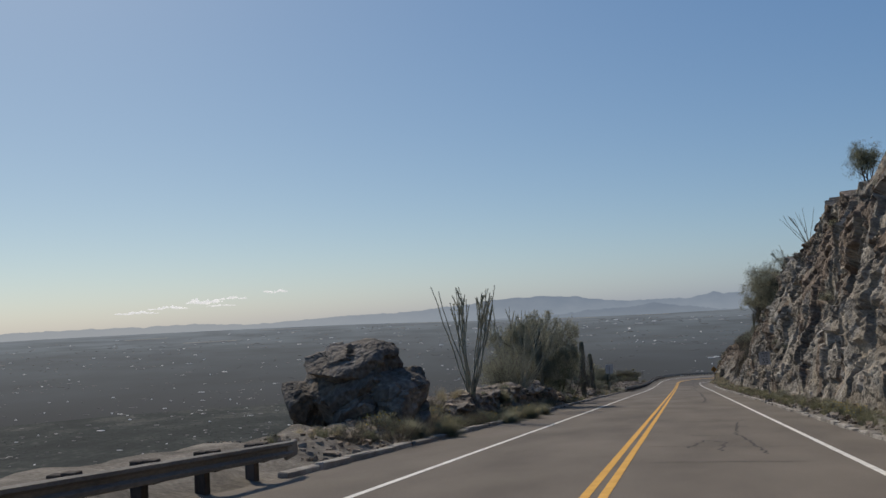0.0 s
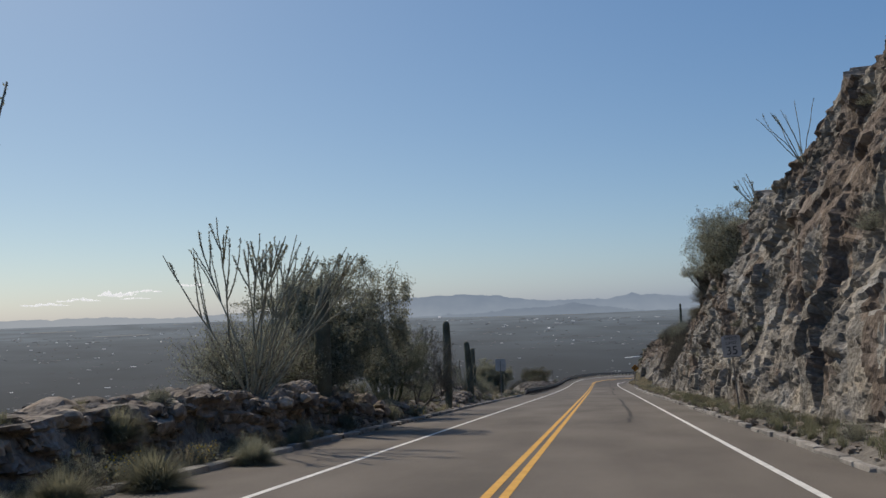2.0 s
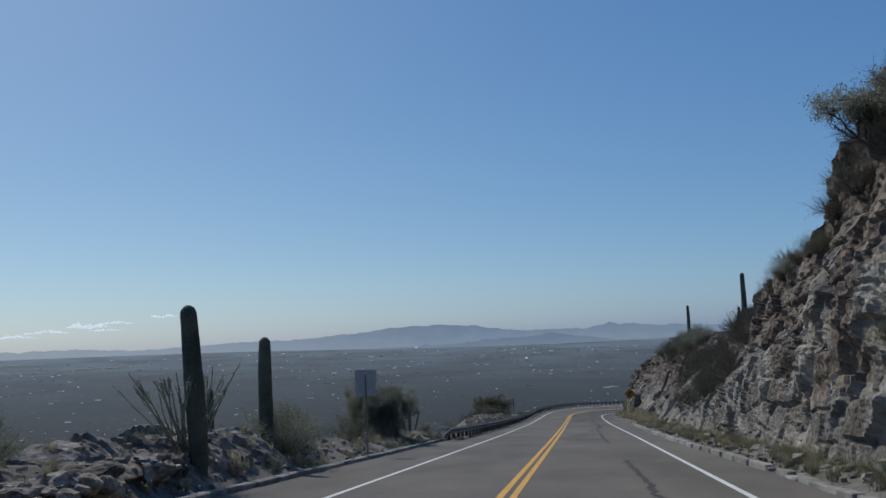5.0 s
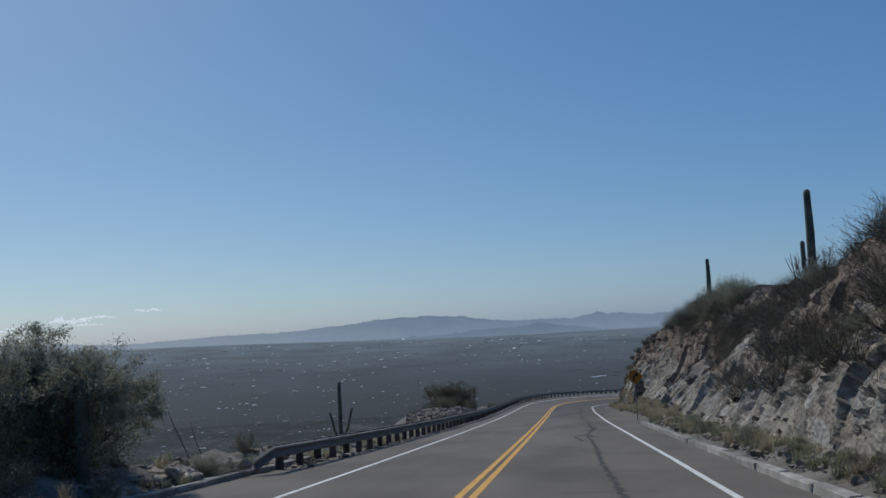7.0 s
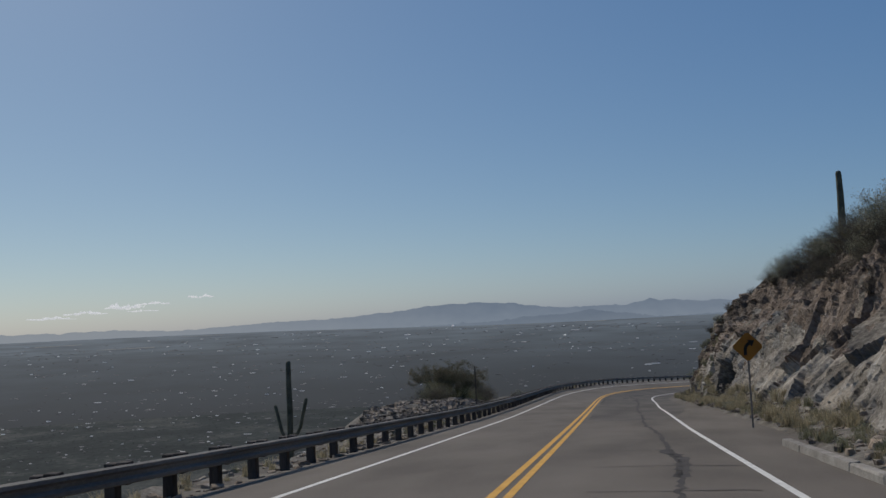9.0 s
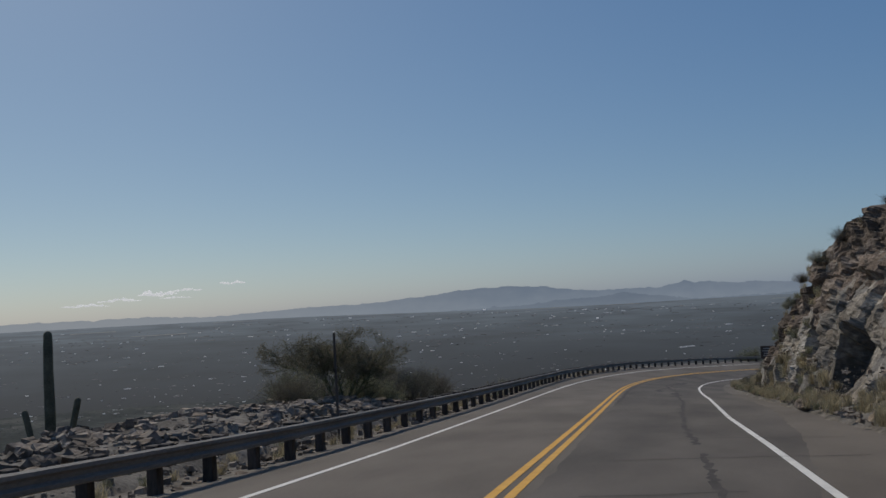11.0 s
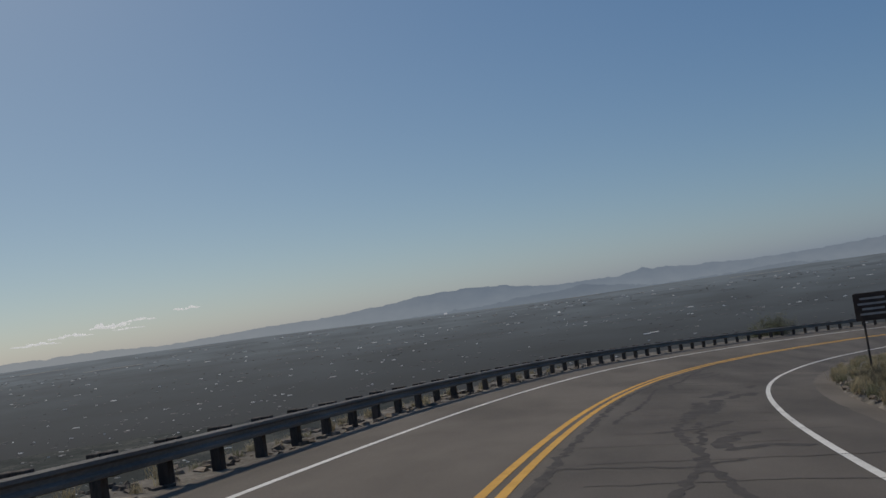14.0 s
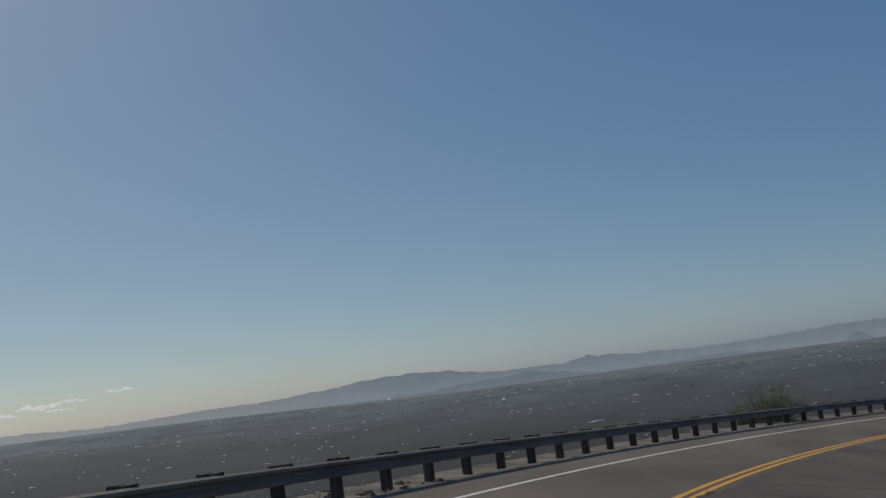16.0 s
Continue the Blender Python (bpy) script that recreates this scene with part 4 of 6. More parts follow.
def ocotillo(m, height, wands, label, seed, flare=0.5, fork=0.5, fuzz=60, lean=(0.0, 0.0), thick=1.0, curl=(0.0, 0.022)):
    """Spray of long thorny wands rising from one base."""
    r = np.random.default_rng(seed)
    out, C = [], []
    for k in range(wands):
        a = 2 * math.pi * (k + r.uniform(0, 0.8)) / wands
        f = flare * r.uniform(0.25, 1.0)
        ln = height * r.uniform(0.88, 1.05) * math.sqrt(1 + f * f)
        d = np.array((math.cos(a) * f + lean[0], math.sin(a) * f + lean[1], 1.0))
        d /= np.linalg.norm(d)
        p = np.array((0.14 * math.cos(a), 0.14 * math.sin(a), -0.1)) * r.uniform(0.3, 1.0)
        pts = [p.copy()]
        for i in range(12):
            d = d + r.normal(0, 0.065, 3) + np.array((math.cos(a) * curl[0], math.sin(a) * curl[0], curl[1]))
            d /= np.linalg.norm(d)
            p = p + d * ln / 12
            pts.append(p.copy())
        pts = np.array(pts)
        out.append((pts, np.linspace(0.042, 0.016, 13) * thick))
        lines_ = [pts]
        if r.uniform() < fork:
            for _ in range(int(r.integers(1, 4)) + (2 if fork >= 1 else 0)):
                j = int(r.integers(6, 11))
                e = d + r.normal(0, 0.13 if fork < 1 else 0.24, 3) + np.array((math.cos(a), math.sin(a), 0)) * 0.1
                e /= np.linalg.norm(e)
                q = [pts[j]]
                for _ in range(6):
                    e = e + r.normal(0, 0.06, 3) + np.array((0, 0, 0.05))
                    e /= np.linalg.norm(e)
                    q.append(q[-1] + e * (ln - ln * j / 12) * r.uniform(0.7, 1.0) / 6)
                out.append((np.array(q), np.linspace(0.028, 0.012, 7) * thick))
                lines_.append(np.array(q))
        for q in lines_:
            t = 0.5 + (len(q) - 1.501) * r.uniform(0, 1, fuzz) ** 0.7
            i = t.astype(int)
            C.append(q[i] + (q[i + 1] - q[i]) * (t - i)[:, None] + r.normal(0, 0.02, (fuzz, 3)))
    ob = root("ocotillo", m, label, "shrub", "ocotillos")
    fz = height / max(o[0][:, 2].max() for o in out)
    for o in out:
        V, F = tubes([(o[0] * fz, o[1])], 5)
        mesh_ob("wand", V, F, M_OCOTILLO, ob, True)
    V, F = leaves(np.concatenate(C) * fz, 0.03, r)
    mesh_ob("leaves", V, F, M_LEAF2, ob)
    return ob


# ---------------------------------------------------------------- left verge, first stretch
# large outcrop
def outcrop(s, lat, sx, sy, sz, seed, label, stones=22):
    """Broken ledge: a cracked core and angular stones piled against and on it."""
    r = np.random.default_rng(seed)
    ob = root("rock_outcrop", stand(s, lat, 0.2), label, "rock outcrop")
    bm = bmesh.new()
    bmesh.ops.create_icosphere(bm, subdivisions=6 if sz > 2 else 5, radius=1)
    off = Vector(r.uniform(-40, 40, 3).tolist())
    for v in bm.verts:
        p = v.co.copy()
        p = Vector([math.copysign(abs(c) ** 0.55, c) for c in p])
        w = Vector((p.x * sx, p.y * sy, p.z * sz))
        layer = math.floor(w.z / 0.5 + 0.7 * noise.noise(w * 0.5 + off))
        block = noise.cell(Vector((layer * 3.1 + 0.5, math.floor(math.atan2(p.y, p.x) * 2.2 + layer * 0.6) + 0.5, seed)))
        chip = noise.cell(noise.voronoi(w * 0.95 + off)[1][0] * 5.1) + 0.5 * noise.cell(noise.voronoi(w * 2.3 + off)[1][0] * 5.1)
        k = 1 + 0.13 * (block - 0.5) + 0.26 * (chip - 0.7) / max(0.7, (sx * sy) ** 0.5) + 0.13 * noise.noise(w * 0.55 + off) + 0.06 * noise.noise(w * 1.6 + off) + 0.035 * noise.noise(w * 4.5 + off)
        top = 0.82 + 0.22 * noise.noise(w * 0.7 - off) + 0.10 * noise.noise(w * 3 + off) + 0.25 * (chip - 0.7)
        v.co = Vector((p.x * sx * k, p.y * sy * k, max(-0.4, p.z * sz * top)))
    part("core", bm, M_LEDGE, ob)
    for _ in range(stones):
        a = r.uniform(0, 2 * math.pi)
        d = r.uniform(0.5, 1.15)
        z = sz * max(0, 1 - d * d) * 0.7
        k = r.uniform(0.12, 0.45) * (0.6 + 0.25 * sz)
        st = new("stone", ROCKS[int(r.integers(len(ROCKS)))])
        st.parent = ob
        st.matrix_local = Matrix.Translation((d * sx * math.cos(a), d * sy * math.sin(a), z + 0.1 * k)) @ Matrix.Rotation(r.uniform(0, 6), 4, "Z") @ Matrix.Rotation(r.normal(0, 0.3), 4, "X") @ Matrix.Diagonal((k, k * r.uniform(0.8, 1.4), k * r.uniform(0.7, 1.1), 1))
    return ob


def boulder_pile(s, lat, label):
    """Big outcrop of a few massive rounded boulders, split by deep joints, with rubble at the foot."""
    r = np.random.default_rng(5)
    ob = root("rock_outcrop", stand(s, lat, 0.2), label, "rock outcrop")
    for x, y, z, a, b, c, turn in [(-0.8, 0.1, 1.1, 1.95, 1.95, 1.75, 0.3), (1.3, -0.25, 0.75, 1.3, 1.45, 1.3, 1.1), (-0.35, 0.0, 2.2, 1.75, 1.6, 0.98, 0.2),
                                   (0.75, -0.1, 2.2, 0.95, 1.0, 0.75, 0.7), (1.2, -0.5, 1.7, 0.85, 0.85, 0.5, 2.0), (-1.9, -0.3, 0.9, 1.1, 1.2, 1.35, 2.6),
                                   (2.0, -0.4, 0.35, 0.6, 0.7, 0.75, 0.4), (0.2, -1.2, 0.55, 0.9, 0.8, 0.85, 1.7)]:
        bm = bmesh.new()
        bmesh.ops.create_icosphere(bm, subdivisions=5, radius=1)
        off = Vector(r.uniform(-40, 40, 3).tolist())
        planes = [Vector(v.tolist()).normalized() for v in r.normal(size=(10, 3))]
        lim = r.uniform(0.52, 0.82, 10)
        for v in bm.verts:
            q = Vector([math.copysign(abs(k) ** 0.72, k) for k in v.co])
            for n_, l_ in zip(planes, lim):
                d = q.dot(n_)
                if d > l_:
                    q -= n_ * (d - l_) * 0.95
            w = Vector((q.x * a, q.y * b, q.z * c))
            d_, pts = noise.voronoi(w * 1.15 + off)
            joint = max(0.0, 0.06 - (d_[1] - d_[0])) / 0.06
            chip = noise.cell(pts[0] * 5.3) - 0.5
            k = 1.04 + 0.09 * noise.noise(w * 0.9 + off) + 0.05 * noise.noise(w * 3.1 + off) + 0.02 * noise.noise(w * 8 + off) - 0.05 * joint + 0.09 * chip
            v.co = w * k
        part("boulder", bm, M_VARNISH, ob).matrix_local = Matrix.Translation((x, y, z)) @ Matrix.Rotation(turn, 4, "Z")
    for _ in range(24):
        a = r.uniform(0, 2 * math.pi)
        k = r.uniform(0.12, 0.4)
        st = new("stone", ROCKS[int(r.integers(len(ROCKS)))])
        st.parent = ob
        st.matrix_local = Matrix.Translation((2.1 * math.cos(a) * r.uniform(0.85, 1.2), 2.1 * math.sin(a) * r.uniform(0.85, 1.2), 0.15)) @ Matrix.Rotation(r.uniform(0, 6), 4, "Z") @ Matrix.Diagonal((k, k * 1.2, k * 0.8, 1))
    return ob


boulder_pile(30.9, -9.6, "big dark weathered rock outcrop beside the road")
for s0_, l0_, sx_, sy_, sz_, sd_ in [(44.5, -8.4, 0.8, 2.4, 0.46, 6), (49.5, -8.3, 0.9, 2.8, 0.46, 7), (55.5, -8.0, 0.9, 3.0, 0.50, 8), (60.8, -8.3, 0.9, 2.2, 0.50, 9), (66.5, -7.9, 0.7, 1.6, 0.37, 10), (70.0, -8.0, 0.8, 1.4, 0.37, 12), (89.0, -8.0, 0.8, 2.0, 0.43, 13), (93.0, -8.3, 0.9, 1.6, 0.37, 14), (37.0, -8.8, 0.8, 1.6, 0.50, 15), (124.5, -7.7, 0.6, 1.7, 0.3, 16), (128.2, -7.4, 0.55, 1.6, 0.34, 17), (131.2, -7.6, 0.6, 1.3, 0.36, 18)]:
    outcrop(s0_, l0_, sx_, sy_, sz_, sd_, "low brown rock ledge on the roadside bank", 46)
for s0_, l0_, sz_ in [(33.5, -8.6, 1.1), (35.5, -9.0, 0.8), (37.5, -8.2, 0.7), (38.5, -9.4, 0.9), (43.0, -9.2, 0.6), (44.6, -8.6, 0.75), (46.2, -9.0, 0.9), (48.0, -9.3, 1.0), (49.8, -8.8, 0.9),
                      (51.5, -9.2, 1.1), (53.4, -8.7, 0.9), (55.0, -8.2, 0.8), (57.0, -8.0, 0.9), (58.8, -8.3, 1.0), (60.6, -8.9, 0.8), (63.5, -8.6, 0.6), (65.4, -8.0, 0.7), (67.2, -8.3, 0.8), (69.0, -7.8, 0.7)]:
    rock(s0_, l0_, sz_, _rr.uniform(0, 6), 0.75)
for _ in range(45):
    s_ = _rr.uniform(22, 128)
    rock(s_, _rr.uniform(-9.6, -7.05), _rr.uniform(0.08, 0.3), _rr.uniform(0, 6), 0.8, "small loose stone on dry ground", "small stones")
for s0_, l0_, sz_ in [(86.0, -7.7, 0.8), (87.4, -7.3, 0.75), (88.8, -7.9, 0.9), (90.3, -7.6, 0.7), (91.8, -8.2, 0.8), (93.4, -7.9, 0.6), (95.2, -8.4, 0.7), (99.0, -8.8, 0.5), (107.0, -8.2, 0.5), (111.0, -8.0, 0.5), (119, -7.8, 0.6), (122.5, -7.6, 0.55), (125.5, -7.6, 0.6)]:
    rock(s0_, l0_, sz_, _rr.uniform(0, 6), 0.6, "pale broken rock on the roadside mound")

ocotillo(stand(41.0, -7.95, 0.1), 5.15, 15, "tall grey green ocotillo with many upright wands", 21, 0.29, 0.85, fuzz=150, lean=(0.04, 0), thick=0.95, curl=(0.004, 0.03))
ocotillo(stand(54.4, -8.0, 0.1), 5.1, 18, "wide fan-shaped ocotillo in front of green shrubs", 22, 0.52, 1.0, fuzz=80, lean=(0.24, 0), thick=0.8, curl=(0.008, 0.006))
saguaro_to(60.3, -7.75, 5.15, 0.27, "dark green columnar saguaro in front of a mesquite tree", seed=2)
tree("mesquite_tree", stand(64.0, -9.1, 0.1), "broad mesquite tree with feathery green leaves", "tree", 31, 5.3, 6.8, 5, 5, 0.75, 0.08, (3, 4), (0.034, 28, 0.10), M_BARK, M_LEAF2, 1.0, 0.13)
tree("palo_verde", stand(72.6, -8.3, 0.1), "upright palo verde with dense grey green twigs", "tree", 32, 3.65, 4.6, 9, 4, 0.5, 0.0, (4, 5), (0.011, 44, 0.03), M_GREENBARK, M_LEAF2, 0.9, 0.06, 0.12)
tree("bare_mesquite", stand(78.0, -7.95, 0.1), "leafless mesquite tree with grey crooked branches", "tree", 33, 4.15, 4.4, 3, 5, 0.6, 0.0, (3, 5), (0.014, 3, 0.04), M_GREYBARK, M_LEAF2, 0.75, 0.085, 0.26, first=0.33)
saguaro_to(84.4, -7.42, 5.32, 0.25, "tall single-stem saguaro on the roadside", seed=3)
saguaro_to(94.8, -7.5, 4.49, 0.23, "leaning columnar saguaro on a rocky mound", seed=4, lean=-0.06)
saguaro_to(102.0, -8.32, 4.28, 0.22, "short columnar saguaro on a rocky mound", seed=5)
saguaro(stand(110.5, -13.7, 0.1, h=-1.4), 4.4, 0.17, "slim saguaro on the slope below the road", seed=6)
saguaro(stand(90.1, -11.1, 0.1, h=-0.6), 2.9, 0.17, "small saguaro on the slope below the road", seed=7)
ocotillo(stand(95.2, -8.0, 0.1), 2.3, 34, "pale dense ocotillo clump beside a saguaro", 23, 0.75, 0.3, thick=0.6)

KINDS = [bush_kind(41, 1.0, 34, (0.02, 60), M_GREYBARK, M_LEAF3, 0.8), bush_kind(42, 1.0, 40, (0.022, 60), M_GREYBARK, M_LEAF2, 0.8), bush_kind(43, 1.0, 30, (0.02, 50), M_GREYBARK, M_LEAF3, 1.1),
         bush_kind(44, 0.9, 36, (0.022, 60), M_GREYBARK, M_LEAF, 0.8)]
FLOWERING = bush_kind(45, 0.7, 26, (0.04, 20), M_GREYBARK, M_LEAF2, 1.0, 5)
_rb = np.random.default_rng(19)


BIG = [bush_kind(46, 2.4, 80, (0.034, 80), M_GREYBARK, M_LEAF3, 0.6), bush_kind(47, 2.4, 84, (0.032, 90), M_GREYBARK, M_LEAF2, 0.75), bush_kind(48, 2.4, 80, (0.036, 80), M_BARK, M_LEAF, 0.5)]


def any_bush(size):
    """A shrub's meshes for that size, and the scale to reach it."""
    if size > 1.15:
        return BIG[int(_rb.integers(len(BIG)))], size / 2.4
    return KINDS[int(_rb.integers(len(KINDS)))], size


def scrub(s, lat, size, label="rounded grey green desert shrub", kind=None, group="desert shrubs", h=None):
    k, size = any_bush(size) if kind is None else (kind, size)
    return bush("shrub", k, stand(s, lat, 0.03, _rb.uniform(0, 6), size, h), label, "shrub", group)


# shrubs that fill the tree line
for s_, l_, z_ in [(56.5, -9.4, 2.4), (59.5, -9.6, 2.6), (61.5, -9.2, 2.0), (66.5, -8.9, 0.9), (68.5, -8.6, 0.8), (70.5, -8.2, 0.8), (75.5, -8.3, 0.9), (81.0, -8.2, 1.0), (86, -10, 1.4),
                   (102.5, -8.0, 1.5), (104.5, -8.8, 1.7), (106, -8.6, 1.3), (114, -8.4, 1.1), (120, -8.6, 1.0)]:
    scrub(s_, l_, z_)
for s_, l_, z_ in [(26.2, -6.9, 0.9), (28.6, -6.7, 0.75), (31.0, -7.2, 0.8), (33.5, -6.9, 0.7), (36.4, -6.7, 0.75), (38.4, -6.6, 0.7), (39.8, -7.0, 0.6), (43.2, -6.5, 0.6), (24, -7.4, 0.8), (45.5, -7.3, 0.6),
                   (96.5, -7.3, 0.45), (99.5, -7.2, 0.5), (103, -7.3, 0.4), (116.0, -7.2, 0.6), (121.5, -7.3, 0.55), (126.5, -7.2, 0.6)]:
    scrub(s_, l_, z_, "low round shrub at the kerb")
DENSE = [bush_kind(49, 0.9, 70, (0.02, 60), M_GREYBARK, M_LEAF2, 0.8), bush_kind(50, 0.9, 70, (0.022, 60), M_GREYBARK, M_LEAF, 0.7)]
for s_ in np.arange(25.5, 72, 2.1):
    scrub(s_ + _rb.uniform(-0.4, 0.4), _rb.uniform(-8.0, -6.75), _rb.uniform(0.35, 0.8), "low round shrub at the kerb", DENSE[int(_rb.integers(2))] if _rb.uniform() < 0.5 else None)


def broom_kind(seed, blades, mat, droop=0.25):
    """Dense half-dome of fine stems from one root."""
    r = np.random.default_rng(seed)
    V, F = [], []
    for k in range(blades):
        a, up = r.uniform(0, 2 * math.pi), r.uniform(0.05, 1.0)
        out = math.sqrt(max(0.0, 1 - up * up))
        ln = r.uniform(0.72, 1.05) * (1 + 0.1 * math.sin(3 * a + seed))
        d = np.array((math.cos(a) * out, math.sin(a) * out, up * 0.95))
        side = np.array((-math.sin(a), math.cos(a), 0)) * r.uniform(0.004, 0.008)
        p0 = np.array((r.normal(0, 0.07), r.normal(0, 0.07), -0.05))
        p1 = p0 + d * ln * 0.6 + np.array((0, 0, 0.06))
        p2 = p0 + d * ln + r.normal(0, 0.04, 3) - np.array((0, 0, droop * out * 0.3))
        o = len(V)
        V += [p0 - side, p0 + side, p1 + side, p1 - side, p2]
        F += [(o, o + 1, o + 2, o + 3), (o + 3, o + 2, o + 4)]
    return data_mesh("stems", V, F, mat), None, None


BROOM = [broom_kind(81, 2400, M_SAGE), broom_kind(82, 2000, M_SAGE), broom_kind(83, 2200, M_LEAF2)]
for k_, (s_, l_, z_) in enumerate([(30.3, -6.5, 0.85), (32.2, -6.85, 0.7), (40.3, -6.15, 0.72), (42.4, -6.35, 0.8), (44.6, -6.0, 0.95), (49.2, -6.0, 0.8), (54.0, -6.7, 0.6), (46.2, -7.6, 0.85), (28.0, -7.0, 0.8), (36.5, -7.0, 0.6), (33.8, -7.4, 0.7), (38.2, -7.3, 0.65)]):
    scrub(s_, l_, z_, "dense round sage green clump at the kerb", BROOM[k_ % 3])
PLUME = tuft_kind(84, 1.0, 60, 0.55, M_DRY), None, None
for s_, l_, z_ in [(31.2, -7.0, 0.9), (47.6, -6.8, 0.75), (37.8, -8.6, 0.9), (38.8, -8.7, 0.8), (29.4, -7.3, 0.8), (34.0, -8.9, 0.8)]:
    scrub(s_, l_, z_, "spray of dry straw-coloured grass plumes", PLUME, "grass plumes")
for s_, l_ in [(33.0, -7.6), (48.3, -6.75), (39.0, -6.9), (45.3, -6.9), (28.0, -7.9), (72.0, -7.0)]:
    scrub(s_, l_, 0.9, "brittlebush with yellow flowers", FLOWERING, "flowering shrubs")
tree("mesquite_bush", stand(123.0, -9.3, 0.1), "round dense mesquite bush on the verge", "tree", 36, 3.3, 4.2, 10, 4, 0.5, 0.0, (3, 4), (0.022, 60, 0.08), M_GREYBARK, M_LEAF2, 0.8, 0.05)
for s_, l_, z_ in [(122.6, -9.0, 1.9), (124.6, -9.8, 2.1), (121.2, -10.0, 1.9)]:
    scrub(s_, l_, z_, "dense round brush below the mesquite")
for s_, l_, z_ in [(132.4, -8.3, 0.75), (129.2, -6.95, 0.5), (127.6, -6.95, 0.55), (126.4, -7.3, 0.6), (130.6, -7.3, 0.45)]:
    scrub(s_, l_, z_, "low round shrub beside the rail end")
saguaro(stand(122.2, -8.2, 0.1), 2.3, 0.15, "short saguaro stump against a bush", seed=8)


# ---------------------------------------------------------------- kerbs
def kerb(name, s0, s1, lat, length, height, seed, label, jitter):
    ob = tagged(new(name), label, "kerb", kind="structure")
    r = np.random.default_rng(seed)
    meshes = []
    for k in range(4):
        bm = bevel_box(0.24, length * r.uniform(0.93, 0.99), height + 0.12, 0.03, -0.12)
        for v in bm.verts:
            v.co += Vector((r.normal(0, 0.008), r.normal(0, 0.008), r.normal(0, 0.007)))
        me = bpy.data.meshes.new("kerb_stone")
        bm.to_mesh(me)
        bm.free()
        me.materials.append(M_KERB)
        meshes.append(me)
    s = s0
    while s < s1:
        here = float(lat(s)) if callable(lat) else lat
        if r.uniform() > 2.2 * jitter:
            st = new("kerb_stone", meshes[int(r.integers(4))])
            tilt = math.atan(float(np.interp(s, S, _g)))
            st.matrix_world = place(s, here + r.normal(0, jitter), r.normal(0, jitter * 0.6), r.normal(0, jitter * 0.6)) @ Matrix.Rotation(-tilt, 4, "X")
            st.parent = ob
        s += length
    return ob


kerb("kerb_left", 18, 134, kerb_lat, 1.8, 0.14, 635, "old worn concrete kerb along the asphalt", 0.02)
kerb("kerb_right", 8, 100, 6.42, 1.1, 0.12, 638, "broken pale concrete kerb along the asphalt", 0.04)
kerb("kerb_right_lower", 100, 159, lambda s: np.interp(s, [100, 118, 159], [6.38, 6.12, 6.2]), 2.4, 0.17, 641, "pale concrete kerb below the rock cut", 0.01)


# gravel and broken stone strewn over the verges
def gravel(count, seed, areas):
    r = np.random.default_rng(seed)
    base = np.array([(x, y, z) for x in (-0.8, 0.8) for y in (-0.65, 0.65) for z in (-0.4, 0.5)])
    base[[1, 5]] *= (0.7, 0.6, 1.0)
    f = np.array([(0, 1, 3, 2), (4, 6, 7, 5), (0, 4, 5, 1), (2, 3, 7, 6), (0, 2, 6, 4), (1, 5, 7, 3)])
    V, F = [], []
    for k in range(count):
        s0, s1, l0, l1, z0, z1 = areas[k % len(areas)]
        s, lat = r.uniform(s0, s1), r.uniform(l0, l1)
        size = z0 * (z1 / z0) ** (r.uniform() ** 2)
        a = r.uniform(0, 6.28)
        R = np.array(((math.cos(a), -math.sin(a), 0), (math.sin(a), math.cos(a), 0), (0, 0, 1)))
        tip = r.normal(0, 0.35)
        R = R @ np.array(((1, 0, 0), (0, math.cos(tip), -math.sin(tip)), (0, math.sin(tip), math.cos(tip))))
        V.append((base * r.uniform(0.6, 1.1, (8, 3)) * size) @ R.T + ground_at(s, lat, -0.05 * size))
        F.append(f + 8 * k)
    return np.concatenate(V), np.concatenate(F)


V, F = gravel(20000, 71, [(20, 70, -9.8, -6.7, 0.03, 0.22), (60, 130, -9.8, -6.95, 0.03, 0.2), (24, 160, 6.55, 8.6, 0.03, 0.2), (160, 250, 7.0, 8.8, 0.02, 0.14), (130, 200, -8.2, -5.75, 0.03, 0.2), (195, 270, -8.2, -5.6, 0.03, 0.22), (177, 199, -11.6, -7.6, 0.05, 0.28), (24, 76, -8.3, -6.5, 0.03, 0.2), (24, 76, -9.2, -7.2, 0.05, 0.3)])
tagged(mesh_ob("gravel", V, F, M_BOULDER), "broken stones and gravel on the verges", "gravel", kind="stuff")


# ---------------------------------------------------------------- guard rail
SPACING = 1.892


def w_beam(s0, s1, dip=0.0):
    """One length of corrugated beam with its real fold, as a closed strip."""
    prof = [(0.0, 0.415), (0.075, 0.445), (0.08, 0.50), (0.012, 0.545), (0.012, 0.605), (0.08, 0.65), (0.075, 0.705), (0.0, 0.73)]
    s = np.linspace(s0, s1, 5)
    V, F = [], []
    for x in s:
        low = dip * (s1 - x) / (s1 - s0)
        lat = float(rail_lat(x)) - 0.8 * low
        V += [at(x, lat + o, h - low) for o, h in prof] + [at(x, lat + o - 0.008, h - low) for o, h in prof]
    k, w = len(prof), 2 * len(prof)
    for i in range(len(s) - 1):
        for j in range(k - 1):
            a = i * w + j
            F += [(a, a + w, a + w + 1, a + 1), (a + k, a + k + 1, a + w + k + 1, a + w + k)]
        for j in (0, k - 1):
            a = i * w + j
            F.append((a, a + k, a + w + k, a + w))
    return V, F


